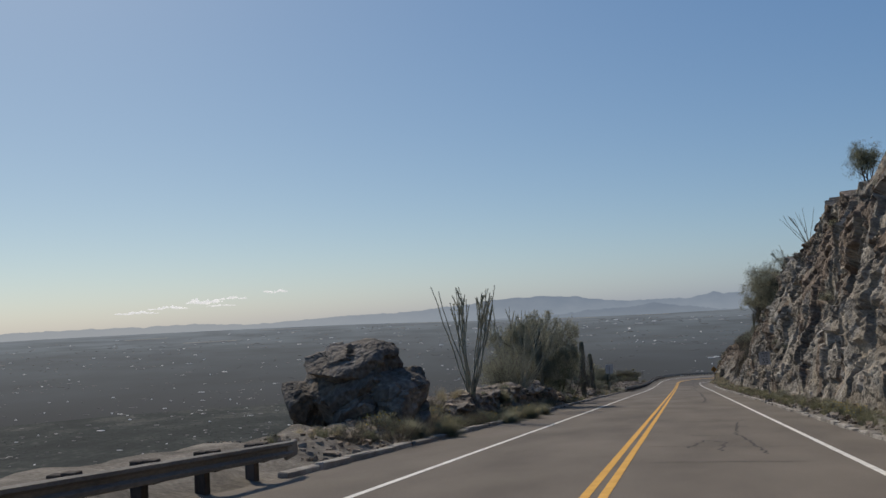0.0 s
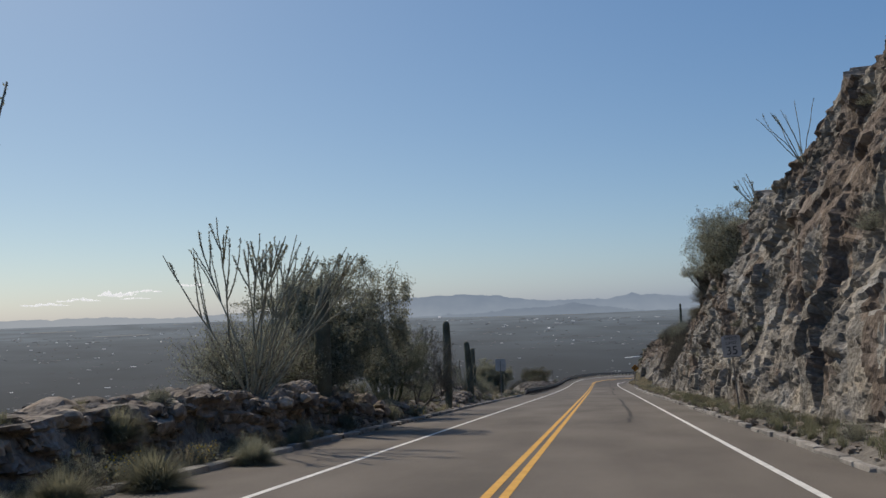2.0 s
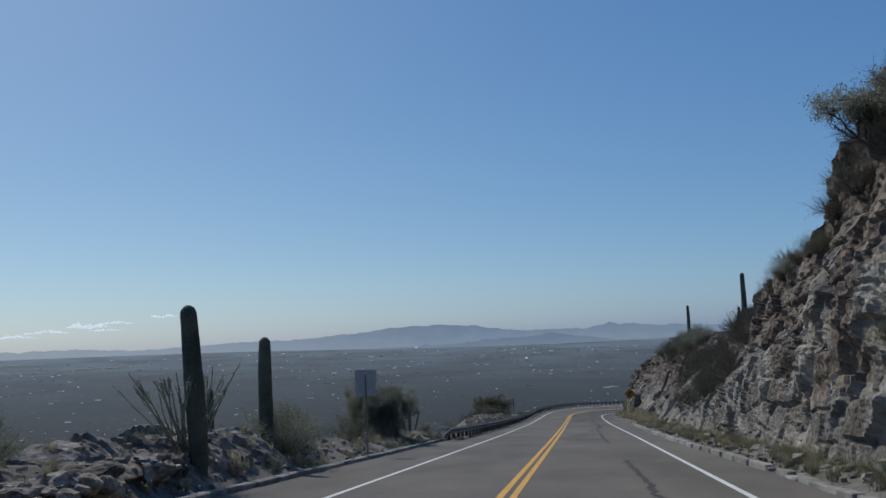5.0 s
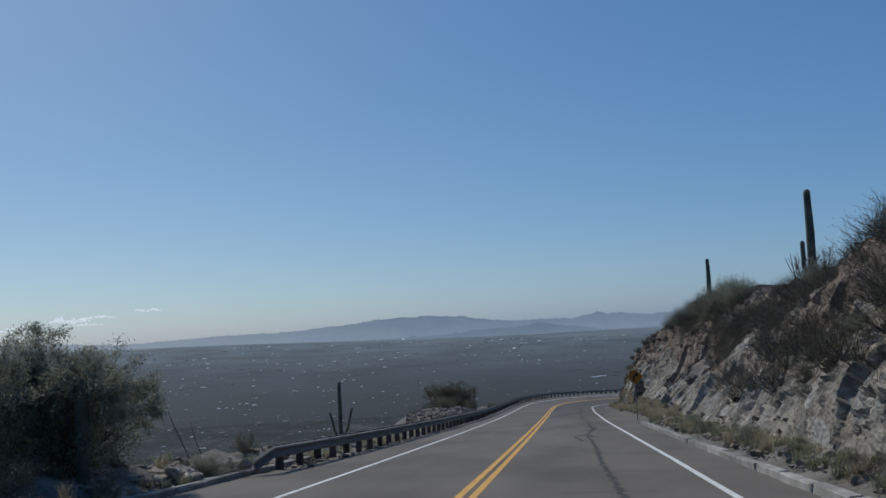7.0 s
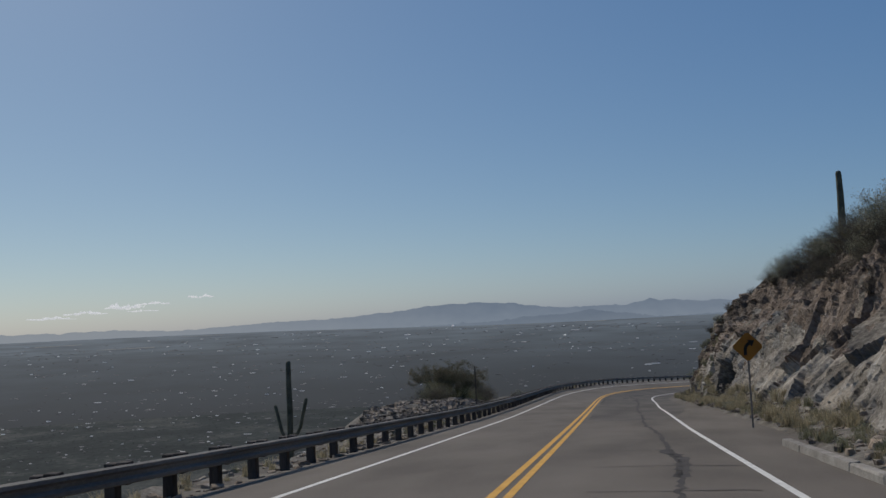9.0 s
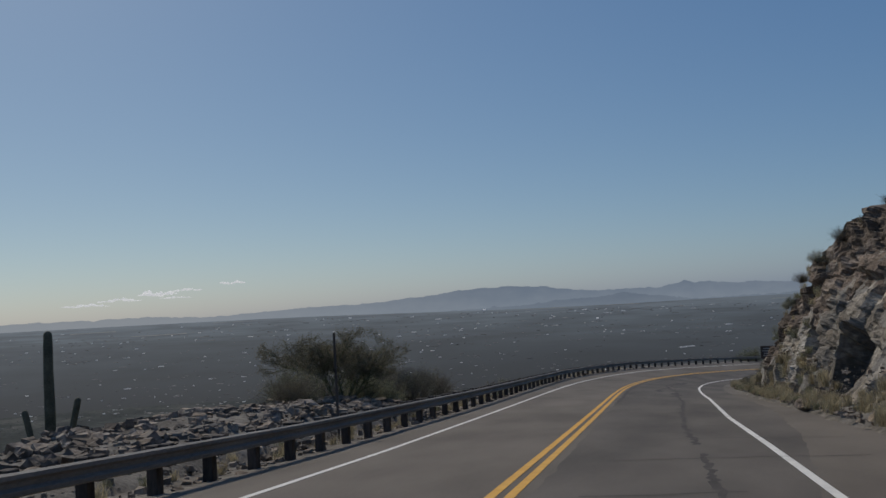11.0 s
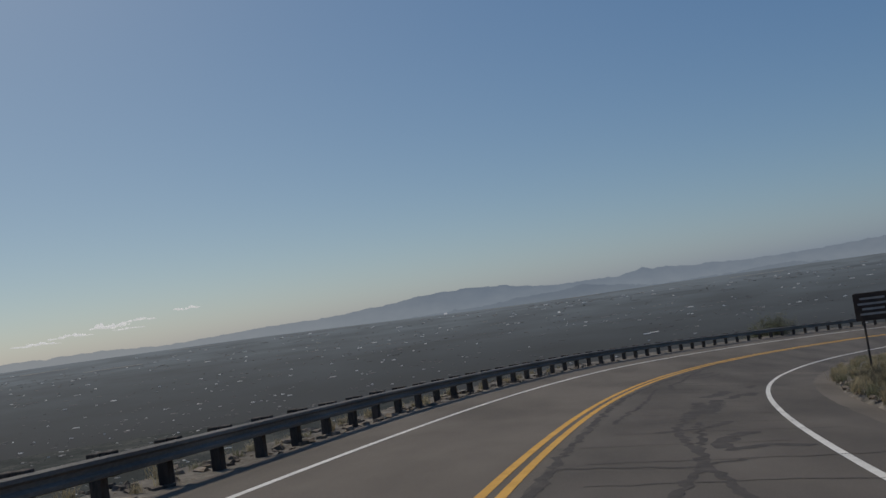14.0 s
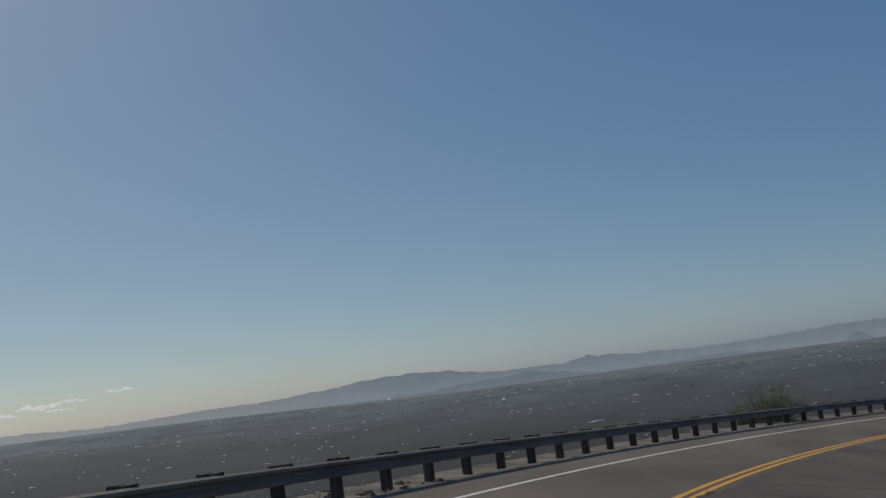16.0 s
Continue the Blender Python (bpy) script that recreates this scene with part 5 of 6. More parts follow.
_me = {}
for nm_, (z0_, h_, bev_) in {"post": (-0.36, 1.125, 0.012), "block": (0.40, 0.365, 0.01)}.items():
    _bm = bevel_box(0.2, 0.2, h_, bev_, z0_)
    _me[nm_] = bpy.data.meshes.new(nm_)
    _bm.to_mesh(_me[nm_])
    _bm.free()
    _me[nm_].materials.append(M_POST)


def guard_rail(name, s0, s1, end_at=None):
    rail = tagged(new(name), "steel W-beam guard rail on dark timber posts", "guard rail", kind="structure")
    x = s0
    while x < s1 - 0.1:
        V, F = w_beam(x, min(s1, x + SPACING * 2 + 0.02))
        mesh_ob("beam", V, F, M_RAIL, rail)
        x += SPACING * 2
    if end_at is None:
        mesh_ob("buried_end", *w_beam(s0 - 0.9, s0, 0.3), M_RAIL, rail)
    x = s0 + 1.47
    while x < s1:
        post = new("post", _me["post"])
        post.matrix_world = place(x, float(rail_lat(x)) - 0.335, -0.02 + _rb.normal(0, 0.006), _rb.normal(0, 0.03))
        post.parent = rail
        block = new("block", _me["block"])
        block.matrix_world = place(x, float(rail_lat(x)) - 0.112, 0.0, 0)
        block.parent = post
        block.matrix_parent_inverse = post.matrix_world.inverted()
        x += SPACING
    if end_at is not None:
        bm = bevel_box(0.10, 0.7, 0.33, 0.03, 0.38)
        part("end_piece", bm, M_RAIL, rail, "rounded rail end").matrix_world = place(end_at, float(rail_lat(end_at)) - 0.04, 0, 0.12)
    return rail


guard_rail("guard_rail_first", -40.0, 17.4, 17.5)
guard_rail("guard_rail_bend", 128.7, 345.0)


# ---------------------------------------------------------------- signs
def text_part(body, size, loc, parent, mat, squash=1.0):
    cu = bpy.data.curves.new("lettering", "FONT")
    cu.body, cu.size, cu.align_x, cu.align_y, cu.extrude = body, size, "CENTER", "CENTER", 0.002
    tmp = bpy.data.objects.new("lettering", cu)
    me = bpy.data.meshes.new_from_object(tmp)
    bpy.data.objects.remove(tmp)
    me.materials.clear()
    me.materials.append(mat)
    ob = new("lettering", me)
    ob.parent = parent
    ob.matrix_local = Matrix.Translation(loc) @ Matrix.Rotation(math.pi / 2, 4, "X") @ Matrix.Diagonal((squash, 1, 1, 1))
    return ob


def plate(w, h, cz, bev=0.04, depth=0.012, y=0.0, rot=0.0):
    bm = bmesh.new()
    bmesh.ops.create_cube(bm, size=1)
    for v in bm.verts:
        v.co = Vector((v.co.x * w, v.co.y * depth, v.co.z * h))
    vertical = [e for e in bm.edges if abs(e.verts[0].co.y - e.verts[1].co.y) > depth * 0.5]
    bmesh.ops.bevel(bm, geom=vertical, offset=bev, segments=4, affect="EDGES")
    bmesh.ops.transform(bm, matrix=Matrix.Translation((0, y, cz)) @ Matrix.Rotation(rot, 4, "Y"), verts=bm.verts)
    return bm


def u_post(height, w=0.06):
    bm = bevel_box(w, 0.035, height + 0.3, 0.008, -0.3)
    return bm


# speed limit sign, standing a little askew
sg = root("speed_limit_sign", stand(70.3, 7.35, 0.0) @ Matrix.Rotation(radians(-4), 4, "Y"), "white speed limit 35 sign on a steel post", "road sign")
part("post", u_post(3.1), M_GALV, sg)
pl = part("panel", plate(0.78, 0.94, 2.75, 0.05, y=-0.035), M_SIGNWHITE, sg)
for z_, w_, h_ in ((3.20, 0.70, 0.014), (2.30, 0.70, 0.014)):
    part("border", plate(w_, h_, z_, 0.002, 0.004, -0.044), M_BLACK, pl)
text_part("SPEED", 0.19, (0, -0.046, 3.08), pl, M_BLACK)
text_part("LIMIT", 0.19, (0, -0.046, 2.88), pl, M_BLACK)
text_part("35", 0.50, (0, -0.046, 2.55), pl, M_BLACK)

# curve warning sign
sg = root("curve_warning_sign", stand(167.6, 6.55, 0.0), "amber diamond curve warning sign with a bent black arrow", "road sign")
part("post", u_post(3.1), M_GALV, sg)
pl = part("panel", plate(0.77, 0.77, 2.72, 0.05, y=-0.035, rot=math.pi / 4), M_SIGNYELLOW, sg)
bm = bmesh.new()
outline = []
cen, rad = (0.17, 2.60), 0.26
inner, outer = [], []
for t in np.linspace(0, 1, 9):
    a = math.pi - t * math.pi / 2 * 0.75
    outer.append((cen[0] + (rad + 0.055) * math.cos(a), cen[1] + (rad + 0.055) * math.sin(a)))
    inner.append((cen[0] + (rad - 0.055) * math.cos(a), cen[1] + (rad - 0.055) * math.sin(a)))
outer.insert(0, (outer[0][0], 2.42))
inner.insert(0, (inner[0][0], 2.42))
for k in range(len(outer) - 1):
    q = [bm.verts.new((x, -0.048, z)) for x, z in (outer[k], outer[k + 1], inner[k + 1], inner[k])]
    bm.faces.new(q)
tip = Vector((outer[-1][0] + inner[-1][0], 0, outer[-1][1] + inner[-1][1])) / 2
dr = Vector((0.87, 0, 0.5))
sd = Vector((-0.5, 0, 0.87))
q = [bm.verts.new(Vector((0, -0.048, 0)) + tip + o) for o in (sd * 0.14, -sd * 0.14, dr * 0.2)]
bm.faces.new(q)
bmesh.ops.solidify(bm, geom=bm.faces[:], thickness=0.004)
part("arrow", bm, M_BLACK, pl, "black curved arrow")

# brown notice board, seen from behind the bend
sg = root("notice_board", stand(259.2, 9.1, 0.0, h=0.5), "dark brown notice board on two posts", "road sign")
for x_ in (-0.45, 0.45):
    bm = bevel_box(0.09, 0.09, 3.3, 0.01, -0.3)
    bmesh.ops.translate(bm, verts=bm.verts, vec=(x_, 0, 0))
    part("post", bm, M_POST, sg)
pl = part("panel", plate(1.5, 1.2, 2.6, 0.03, 0.04, -0.07), M_SIGNBROWN, sg)
for z_, w_ in ((2.95, 1.0), (2.72, 1.2), (2.5, 0.9), (2.28, 1.1)):
    part("text_bar", plate(w_, 0.09, z_, 0.01, 0.006, -0.095), M_SIGNBACK, pl)

# backs of signs that face oncoming cars
sg = root("sign_back", stand(110.6, -7.05, 0.0), "back of a square road sign on a post", "road sign")
part("post", u_post(3.3), M_GALV, sg)
part("panel", plate(0.91, 1.07, 2.95, 0.04, y=0.03), M_SIGNBACK, sg)
sg = root("marker_pole", stand(188.2, -6.5, 0.0, h=-0.2), "thin dark pole behind the guard rail", "pole")
part("pole", u_post(3.1, 0.07), M_POST, sg)

# ---------------------------------------------------------------- plants on and above the rock cut
def on_cut(s, frac=1.0, back=0.0):
    hc, b, f = (float(v) for v in cut(s))
    return place(s, f + b * hc * frac + back - 0.3, hc * frac - 0.15)


ocotillo(on_cut(73.4, 0.97), 2.7, 8, "grey ocotillo on top of the rock cut", 24, 0.7, 0.3, lean=(-0.5, 0), thick=0.6)
ocotillo(on_cut(79.5, 0.97), 2.0, 8, "grey ocotillo on top of the rock cut", 25, 0.8, 0.2, lean=(-0.5, 0), thick=0.6)
ocotillo(on_cut(158.5, 1.0, 0.8), 2.2, 10, "grey ocotillo on top of the rock cut", 26, 0.8, 0.2)
tree("mesquite_tree", place(85.6, 9.7, 6.9), "grey leafy mesquite leaning out of the rock cut", "tree", 34, 5.0, 6.0, 6, 5, 0.75, 0.05, (3, 4), (0.034, 15, 0.12), M_BARK, M_LEAF2, 0.7, 0.07)
tree("mesquite_tree", on_cut(96.5, 0.86), "low leafy mesquite on top of the rock cut", "tree", 35, 1.8, 3.4, 5, 4, 0.6, 0.0, (2, 4), (0.024, 30, 0.09), M_BARK, M_LEAF2, 0.8, 0.09)
tree("mesquite_tree", on_cut(58.0, 1.0, 0.6), "small mesquite tree on top of the rock cut", "tree", 37, 2.6, 2.6, 3, 4, 0.6, 0.03, (3, 4), (0.026, 20, 0.15), M_BARK, M_LEAF, 0.8, 0.06)
saguaro(place(161.1, 17.0, 7.3), 6.25, 0.24, "tall saguaro with one arm on top of the slope", [(1.35, math.pi, 0.5, 3.15, 0.16)], 9)
saguaro(place(190.4, 15.4, 8.4), 5.3, 0.2, "slim saguaro among bushes on top of the slope", (), 10)
saguaro(place(245.0, 13.8, 4.3), 4.0, 0.2, "saguaro with one arm above the inside of the bend", [(1.0, math.pi, 0.4, 2.0, 0.15)], 12)
BRUSH = [bush_kind(61, 2.4, 120, (0.022, 30), M_GREYBARK, M_LEAF3, 0.6), bush_kind(62, 2.4, 110, (0.024, 40), M_BARK, M_LEAF3, 0.7), bush_kind(63, 2.4, 130, (0.02, 22), M_GREYBARK, M_LEAF, 0.8)]


def slope_bush(m, size):
    """Twiggy, thin-leaved brush rooted on the rock slope."""
    k = (BRUSH + BIG)[int(_rb.integers(5))]
    return bush("shrub", k, m @ Matrix.Scale(size / 2.4, 4) @ Matrix.Rotation(_rb.uniform(0, 6), 4, "Z"), "dark scrubby bush on the rock slope", "shrub", "slope shrubs")


for s_ in np.arange(100, 214, 2.1):
    if 156 < s_ < 169:
        continue
    fr = _rb.uniform(0.8, 1.0) if s_ < 150 else _rb.uniform(0.93, 1.0)
    k_ = 0.8 if s_ < 150 else (1.3 if s_ < 168 else (2.0 if s_ < 186 else (1.4 if s_ < 200 else 0.6)))
    slope_bush(on_cut(s_, fr), k_ * _rb.uniform(0.7, 1.25))
def thicket(name, places, label):
    """Low brush too dense to tell apart, joined into one mesh of twigs and leaves."""
    V, F, M, o = [], [], [], 0
    for kind, m in places:
        R = np.array(m)
        for mi, me in enumerate(kind[:2]):
            v = np.empty(len(me.vertices) * 3)
            me.vertices.foreach_get("co", v)
            V.append(v.reshape(-1, 3) @ R[:3, :3].T + R[:3, 3])
            F += [[o + q for q in f.vertices] for f in me.polygons]
            M += [mi] * len(me.polygons)
            o += len(me.vertices)
    ob = mesh_ob(name, np.concatenate(V), F, places[0][0][0].materials[0])
    ob.data.materials.append(places[0][0][1].materials[0])
    ob.data.polygons.foreach_set("material_index", M)
    return tagged(ob, label, "brush", kind="stuff")


THICKET = [bush_kind(71, 2.4, 52, (0.034, 14), M_BARK, M_LEAF3, 0.6), bush_kind(72, 2.4, 46, (0.03, 18), M_BARK, M_LEAF3, 0.75)]
_th = []
for s_ in np.arange(119, 188, 0.42):
    low_ = np.interp(s_, [119, 132, 145, 156, 168, 188], [0.16, 0.22, 0.12, 0.3, 0.6, 0.72])
    m_ = on_cut(s_, low_ + (0.95 - low_) * _rb.uniform() ** 0.85)
    _th.append((THICKET[int(_rb.integers(2))], m_ @ Matrix.Scale(_rb.uniform(0.22, 0.72), 4) @ Matrix.Rotation(_rb.uniform(0, 6), 4, "Z")))
thicket("brush_thicket", _th, "dense dark brown brush covering the rock slope")
for s_, fr_, z_ in ((94.5, 0.9, 1.3), (96, 0.8, 1.2), (97.8, 0.92, 1.4), (99.5, 0.85, 1.2), (86.5, 0.72, 1.3), (88.5, 0.8, 1.4)):
    slope_bush(on_cut(s_, fr_), z_)
for s_ in np.arange(163, 182, 2.2):
    slope_bush(on_cut(s_, _rb.uniform(0.7, 0.93)), 1.2 * _rb.uniform(0.6, 1.2))
for s_ in np.arange(30, 150, 5.0):
    m_ = on_cut(s_, _rb.uniform(0.25, 0.95)) @ Matrix.Scale(_rb.uniform(0.35, 0.75), 4)
    bush("shrub", KINDS[int(_rb.integers(4))], m_, "small dry bush rooted in the rock face", "shrub", "rock face shrubs")

# right verge: grass, flowers, low shrubs, fallen stones
TUFTS = [tuft_kind(51, 0.45, 70, 0.28, M_DRY), tuft_kind(52, 0.35, 60, 0.3, M_GREENGRASS), tuft_kind(53, 0.55, 80, 0.35, M_DRY), tuft_kind(54, 0.4, 70, 0.35, M_GREENGRASS)]


GRASS = []


def tuft(s, lat, size, green=False, h=None, single=False):
    if not single:
        GRASS.append((int(_rb.integers(2)) * 2 + (1 if green else 0), stand(s, lat, 0.02, _rb.uniform(0, 6), size, h)))
        return None
    ob = new("grass_tuft", TUFTS[int(_rb.integers(2)) * 2 + (1 if green else 0)])
    ob.matrix_world = stand(s, lat, 0.02, _rb.uniform(0, 6), size, h)
    return tagged(ob, "green roadside grass tuft" if green else "dry straw-coloured grass tuft", "grass", "grass tufts")


for s_ in np.arange(24, 160, 0.3):
    tuft(s_ + _rb.uniform(-0.3, 0.3), _rb.uniform(6.7, 8.0), _rb.uniform(0.5, 1.1), _rb.uniform() < (0.95 if s_ < 110 else 0.75))
for s_ in np.arange(160, 215, 0.32):
    tuft(s_ + _rb.uniform(-0.2, 0.2), _rb.uniform(7.15, 8.6), _rb.uniform(0.6, 1.3), _rb.uniform() < 0.15, single=160 < s_ < 200)
for s_ in np.arange(206, 275, 0.14):
    tuft(s_, 7.15 + 2.8 * _rb.uniform() ** 1.2, _rb.uniform(0.45, 1.0), _rb.uniform() < 0.45)
for s_ in np.arange(22, 128, 0.45):
    tuft(s_, _rb.uniform(-9.0, -6.95), _rb.uniform(0.5, 1.0), _rb.uniform() < 0.5, single=24 < s_ < 110)
for s_ in np.arange(130, 265, 0.9):
    tuft(s_, float(rail_lat(s_)) - _rb.uniform(0.5, 1.4), _rb.uniform(0.5, 0.9), _rb.uniform() < 0.2)
for s_, l_ in [(34, 7.2), (36, 7.4), (37.5, 7.1), (39.5, 7.5), (41.0, 7.3)]:
    scrub(s_, l_, 0.7, "brittlebush with yellow flowers", FLOWERING, "flowering shrubs")
for s_ in [31, 44, 47, 52, 57, 61, 66, 75, 83, 92, 101, 112, 121, 127, 133, 141, 149, 155, 172, 181]:
    scrub(s_, _rb.uniform(7.0, 7.8), _rb.uniform(0.35, 0.7), "low shrub at the foot of the rock")
for _ in range(60):
    s_ = _rb.uniform(28, 210)
    rock(s_, _rb.uniform(7.2, 8.6), _rb.uniform(0.1, 0.42), _rb.uniform(0, 6), 0.8, "fallen stone at the foot of the rock cut", "fallen stones", h=0.25)
for _ in range(120):
    s_ = _rb.uniform(216, 243)
    rock(s_, 8.9 + _rb.uniform(0.0, 2.6), _rb.uniform(0.18, 0.55), _rb.uniform(0, 6), 0.75, "pale broken rock on the low bank", "bank rocks", sink=0.3)

for s_ in np.arange(210, 250, 1.9):
    scrub(s_, _rb.uniform(7.7, 9.4), _rb.uniform(0.35, 0.75), "low brush in the grass inside the bend")

# the grass between, too fine to count
_co = [np.array([v.co[:] for v in me.vertices]) for me in TUFTS]
_fa = [[tuple(p.vertices) for p in me.polygons] for me in TUFTS]
for nm_, ks_, mt_ in (("dry_grass", (0, 2), M_DRY), ("green_grass", (1, 3), M_GREENGRASS)):
    VV, FF, o_ = [], [], 0
    for k_, mt in GRASS:
        if k_ in ks_:
            A = np.array(mt)
            VV.append(_co[k_] @ A[:3, :3].T + A[:3, 3])
            FF += [tuple(v + o_ for v in f) for f in _fa[k_]]
            o_ += len(_co[k_])
    tagged(mesh_ob(nm_, np.concatenate(VV), FF, mt_), "thin roadside grass along the verge", "grass", kind="stuff")

# ---------------------------------------------------------------- behind the guard rail
saguaro(stand(195.6, -21.0, 0.1, h=-3.4), 7.2, 0.2, "tall saguaro with two upright arms below the road", [(2.0, 0.05, 0.6, 4.55, 0.14, 0.25), (1.8, math.pi + 0.2, 0.5, 4.15, 0.14, 0.22)], 11)
for _ in range(60):
    s_ = _rb.uniform(177, 198)
    rock(s_, _rb.uniform(-10.8, -8.2), _rb.uniform(0.15, 0.55), _rb.uniform(0, 6), 0.7, "broken rock on the spur behind the rail", "spur rocks")
tree("palo_verde", stand(197.6, -9.8, 0.1), "dense olive palo verde behind the guard rail", "tree", 38, 2.7, 5.6, 9, 4, 0.5, -0.01, (3, 4), (0.02, 34, 0.07), M_GREENBARK, M_LEAF3, 0.8, 0.05)
for s_, l_, z_ in [(193, -9.8, 1.4), (195, -10.4, 1.5), (199.5, -9.4, 1.4), (201, -9.0, 1.2)]:
    scrub(s_, l_, z_)
tree("mesquite_tree", stand(209.5, -12.6, 0.1), "half-bare dark mesquite tree behind the guard rail", "tree", 39, 3.4, 3.4, 3, 5, 0.6, 0.0, (3, 4), (0.022, 8, 0.1), M_BARK, M_LEAF, 0.6, 0.07)
for s_, l_, z_ in [(205, -11, 2.3), (208, -11.5, 2.3), (211, -11.2, 2.0), (203, -12, 2.2), (207, -14, 2.6), (212, -13.5, 2.2), (213.3, -9.8, 1.7), (215, -10.2, 1.2), (216.6, -10, 0.8), (209.5, -9.6, 1.9), (211.6, -10.4, 2.0), (206.2, -9.2, 1.8), (213.8, -11.4, 1.8)]:
    scrub(s_, l_, z_ / 2.4, "dark twiggy brush behind the guard rail", BRUSH[int(_rb.integers(3))])
for s_ in np.arange(222, 330, 4.0):
    scrub(s_, -8.2 + _rb.uniform(-0.8, 0.3), _rb.uniform(0.4, 0.8), "low brush below the guard rail")
scrub(300.0, -8.0, 2.6, "tall bush behind the guard rail")
scrub(298.5, -8.4, 2.0, "tall bush behind the guard rail")
tree("mesquite_tree", place(247.0, 12.7, 2.6), "dark round mesquite above the bend", "tree", 40, 2.6, 4.4, 6, 4, 0.55, 0.0, (3, 4), (0.024, 36, 0.09), M_BARK, M_LEAF, 0.7, 0.07)
for s_, l_, z_ in [(243, 11.8, 1.3), (246, 14.0, 1.6), (249, 13.6, 1.7), (252, 12.0, 1.5), (256, 11.5, 1.4), (240, 9.8, 0.8)]:
    scrub(s_, l_, z_, "dark brush on the inside of the bend")



def dry_stalk(s, lat, h0, lean, height, radius):
    """Leaning dead flower stalk of an agave, a little bent."""
    ob = root("dry_stalk", place(s, lat, h0), "thin leaning dead agave stalk on the slope", "dead plant", "dry stalks")
    t = np.linspace(0, 1, 9)
    pts = np.stack([lean * t + 0.06 * np.sin(5 * t), 0.05 * np.sin(7 * t), height * t - 0.2], -1)
    V, F = tubes([(pts, radius * (1 - 0.6 * t))], 7)
    mesh_ob("stalk", V, F, M_BARK, ob, True)


for s_, l_, z_ in [(85.2, -9.0, 0.7), (86.4, -10.2, 1.1), (87.6, -9.4, 0.9), (88.9, -10.6, 1.2), (84.6, -10.4, 0.9), (83.4, -9.3, 0.8), (90.4, -10.2, 1.2), (86.0, -11.6, 1.2), (82.6, -10.8, 1.0)]:
    scrub(s_, l_, z_, "grey green brush at the edge of the drop")


dry_stalk(132.0, -9.7, -0.6, -1.1, 3.1, 0.024)
dry_stalk(132.9, -9.7, -0.6, -0.6, 2.3, 0.018)

# ---------------------------------------------------------------- the town in the valley
def town(count, seed, r0, r1):
    """Low houses with pitched roofs, gathered in loose quarters."""
    r = np.random.default_rng(seed)
    V, F = [], []
    while len(F) < count * 5:
        q, a = r0 * (r1 / r0) ** r.uniform(), math.radians(r.uniform(-75, 45))
        x, y = CENTRE[0] + q * math.sin(a), CENTRE[1] + q * math.cos(a)
        if noise.noise(Vector((x, y, 0)) * 0.006) + 0.6 * noise.noise(Vector((x, y, 5)) * 0.002) < r.uniform(-0.5, 0.35):
            continue
        z = float(valley_z(q, a))
        k = 0.4 + q / 1700
        w, d = r.uniform(0.7, 1.9) * (1 + 2.4 * r.uniform() ** 5) * k, r.uniform(0.7, 1.7) * k
        low, high = z + 0.3 * k, z + 0.3 * k + 0.26 * d
        o = len(V)
        V += [(x - w, y - d / 2, z - 1), (x + w, y - d / 2, z - 1), (x - w, y - d / 2, low), (x + w, y - d / 2, low), (x - w, y + d / 2, high), (x + w, y + d / 2, high), (x - w, y + d / 2, z - 1), (x + w, y + d / 2, z - 1)]
        F += [tuple(o + k_ for k_ in g) for g in ((0, 1, 3, 2), (2, 3, 5, 4), (4, 5, 7, 6), (0, 2, 4, 6), (1, 7, 5, 3))]
    return V, F


V, F = town(6500, 61, 480, 4200)
tagged(mesh_ob("town_houses", V, F, M_TOWN), "scattered pale roofs of a far town", "houses", kind="stuff")


def town_trees(count, seed, r0, r1):
    r = np.random.default_rng(seed)
    rad = r0 * (r1 / r0) ** r.uniform(0, 1, count)
    az = np.radians(r.uniform(-75, 45, count))
    sz = r.uniform(0.4, 1.1, count) * (0.45 + rad / 2200)
    c = np.stack([CENTRE[0] + rad * np.sin(az), CENTRE[1] + rad * np.cos(az), valley_z(rad, az)], -1)
    base = np.array([(1, 0, 0), (0, 1, 0), (-1, 0, 0), (0, -1, 0), (0, 0, 1.0), (0, 0, -0.3)])
    V = c[:, None] + base[None] * sz[:, None, None] * r.uniform(0.6, 1.3, (count, 6, 1)) * np.array((1, 1, 0.7))
    f = np.array([(0, 1, 4), (1, 2, 4), (2, 3, 4), (3, 0, 4), (1, 0, 5), (2, 1, 5), (3, 2, 5), (0, 3, 5)])
    F = (np.arange(count)[:, None, None] * 6 + f[None]).reshape(-1, 3)
    return V.reshape(-1, 3), F


V, F = town_trees(18000, 62, 420, 1550)
tagged(mesh_ob("town_trees", V, F, M_CANOPY), "dark scattered trees between far houses", "trees", kind="stuff")


# pale fields and a runway-like strip far out on the plain
VV, FF = [], []
for a0, a1, r_, w_ in [(-32.2, -29.0, 3700, 22), (-35.5, -33.0, 4150, 22), (-19.5, -16.0, 4500, 26), (-27.5, -25.0, 4350, 16), (-8.6, -6.0, 4480, 20), (-3.6, -1.6, 4520, 22), (6.0, 9.0, 4300, 20)]:
    for k, az_ in enumerate(np.radians(np.linspace(a0, a1, 9))):
        for rr_ in (r_ - w_, r_ + w_):
            VV.append((CENTRE[0] + rr_ * math.sin(az_), CENTRE[1] + rr_ * math.cos(az_), float(valley_z(rr_, az_)) + 1.2))
        if k:
            o_ = len(VV)
            FF.append((o_ - 4, o_ - 2, o_ - 1, o_ - 3))
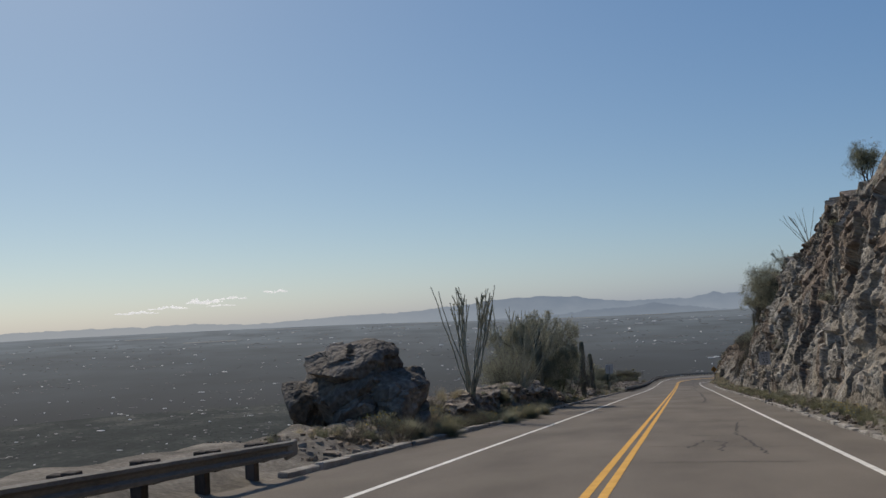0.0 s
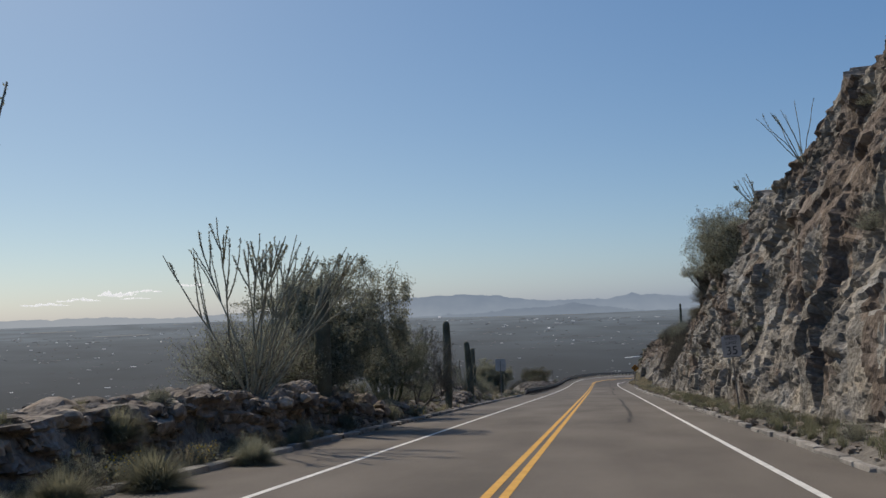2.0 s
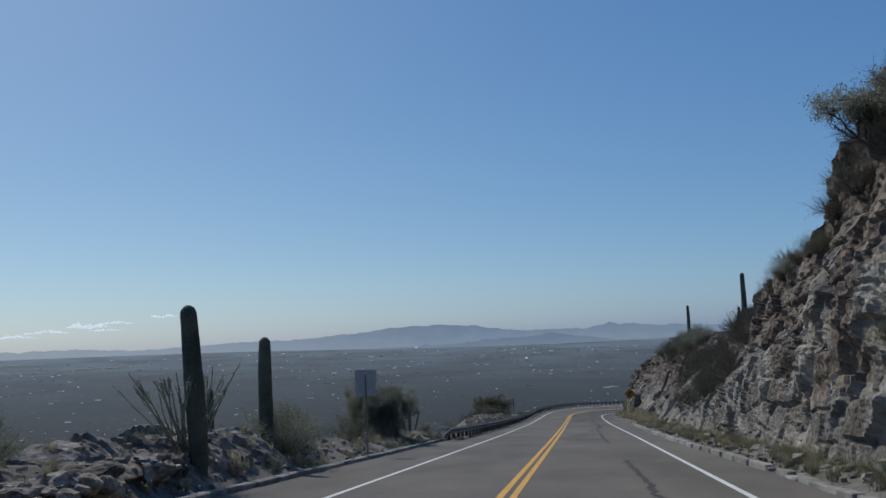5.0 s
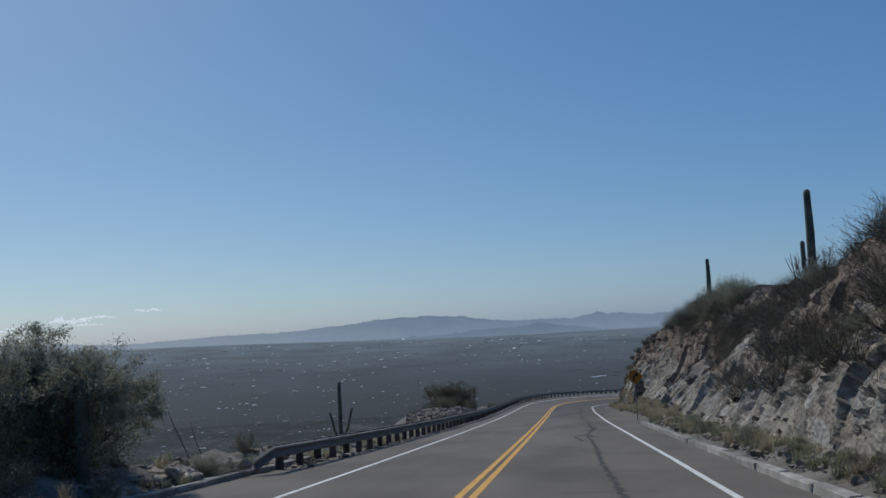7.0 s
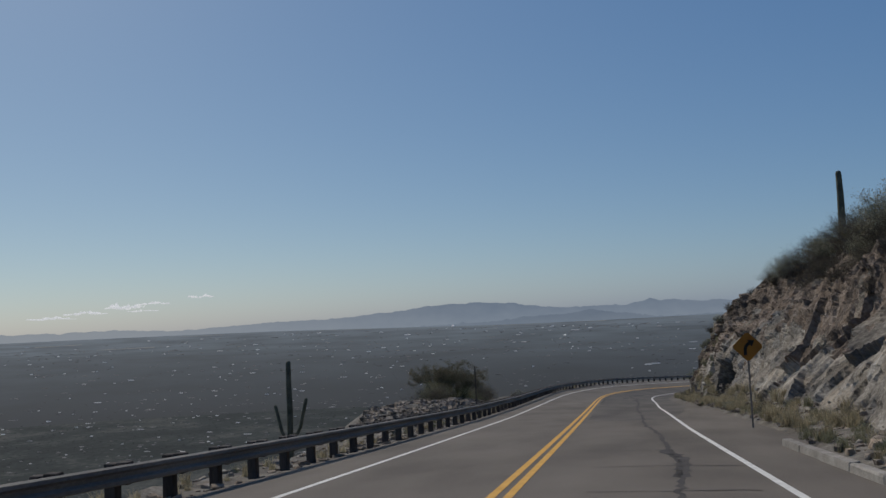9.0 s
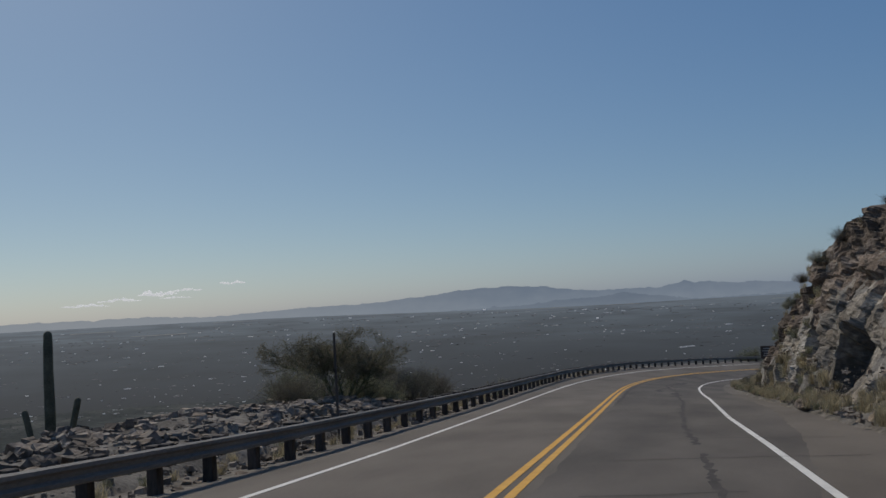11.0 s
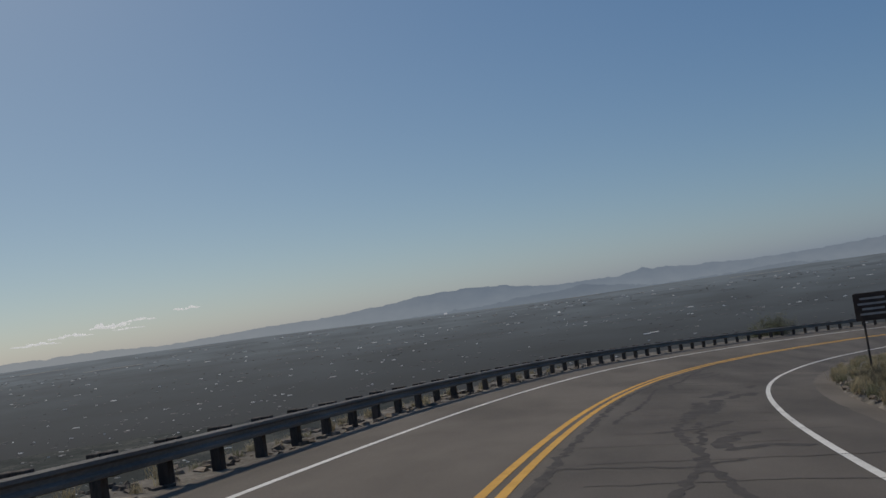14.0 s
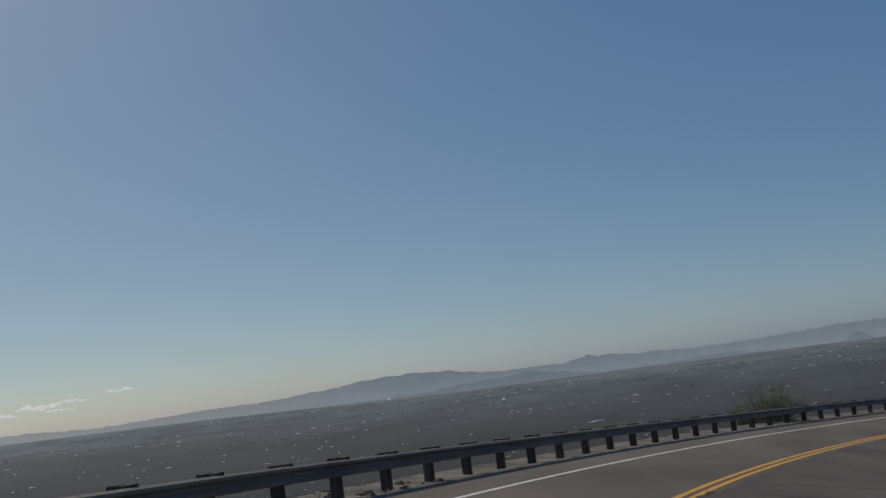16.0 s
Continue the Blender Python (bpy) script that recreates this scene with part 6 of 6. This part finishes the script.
tagged(mesh_ob("far_fields", VV, FF, M_FIELD), "pale bare strips on the far plain", "fields", kind="stuff")
# white wedge buildings; the one at -11 degrees stands for a sun glint
for az_, r_, w_ in [(-11.0, 4560, 7), (-4.13, 3180, 4)]:
    a_ = radians(az_)
    V = [(-w_, -8, 0), (w_, -8, 0), (-w_, -8, 1.5), (w_, -8, 1.5), (-w_, 8, 0.9 * w_ + 1.5), (w_, 8, 0.9 * w_ + 1.5), (-w_, 8, 0), (w_, 8, 0)]
    ob = mesh_ob("far_bright_wedge", V, [(0, 1, 3, 2), (2, 3, 5, 4), (4, 5, 7, 6), (0, 2, 4, 6), (1, 7, 5, 3), (0, 6, 7, 1)], M_ROOF)
    ob.matrix_world = Matrix.Translation((CENTRE[0] + r_ * math.sin(a_), CENTRE[1] + r_ * math.cos(a_), float(valley_z(r_, a_)))) @ Matrix.Rotation(-a_, 4, "Z")
    tagged(ob, "white wedge for a bright spot far away on the plain", "building", "far buildings")


# low clouds over the horizon, bright by their own emission
def cloud(az, el, wide, tall, seed):
    """Flat-bottomed streak of many small puffs."""
    r = np.random.default_rng(seed)
    bm = bmesh.new()
    for _ in range(46):
        t = r.uniform(-0.5, 0.5)
        k = (1 - 3.2 * t * t) * r.uniform(0.25, 1.0)
        m = Matrix.Translation((t * wide * 1.3, r.normal(0, 20), tall * 0.5 * k * r.uniform(0, 1) + 0.12 * tall * math.sin(9 * t + seed))) @ Matrix.Diagonal((wide * r.uniform(0.02, 0.10), 20, tall * 0.22 * k + 0.8, 1))
        bmesh.ops.create_icosphere(bm, subdivisions=1, radius=1, matrix=m)
    me = bpy.data.meshes.new("cloud")
    bm.to_mesh(me)
    bm.free()
    me.materials.append(M_CLOUD)
    ob = new("cloud", me)
    d = 4760
    ob.matrix_world = Matrix.Translation((CENTRE[0] + d * math.sin(radians(az)), CENTRE[1] + d * math.cos(radians(az)), -9 + d * math.tan(radians(el)))) @ Matrix.Rotation(-radians(az), 4, "Z")
    return tagged(ob, "thin white cloud low over the horizon", "cloud", "clouds", "structure")


for az_, el_, w_, t_ in [(-26.3, 1.85, 95, 24), (-29.0, 1.55, 120, 18), (-30.6, 1.34, 140, 46), (-32.8, 1.12, 150, 26), (-34.6, 0.9, 160, 22), (-29.6, 1.15, 110, 12)]:
    cloud(az_, el_, w_, t_, int(abs(az_) * 10))
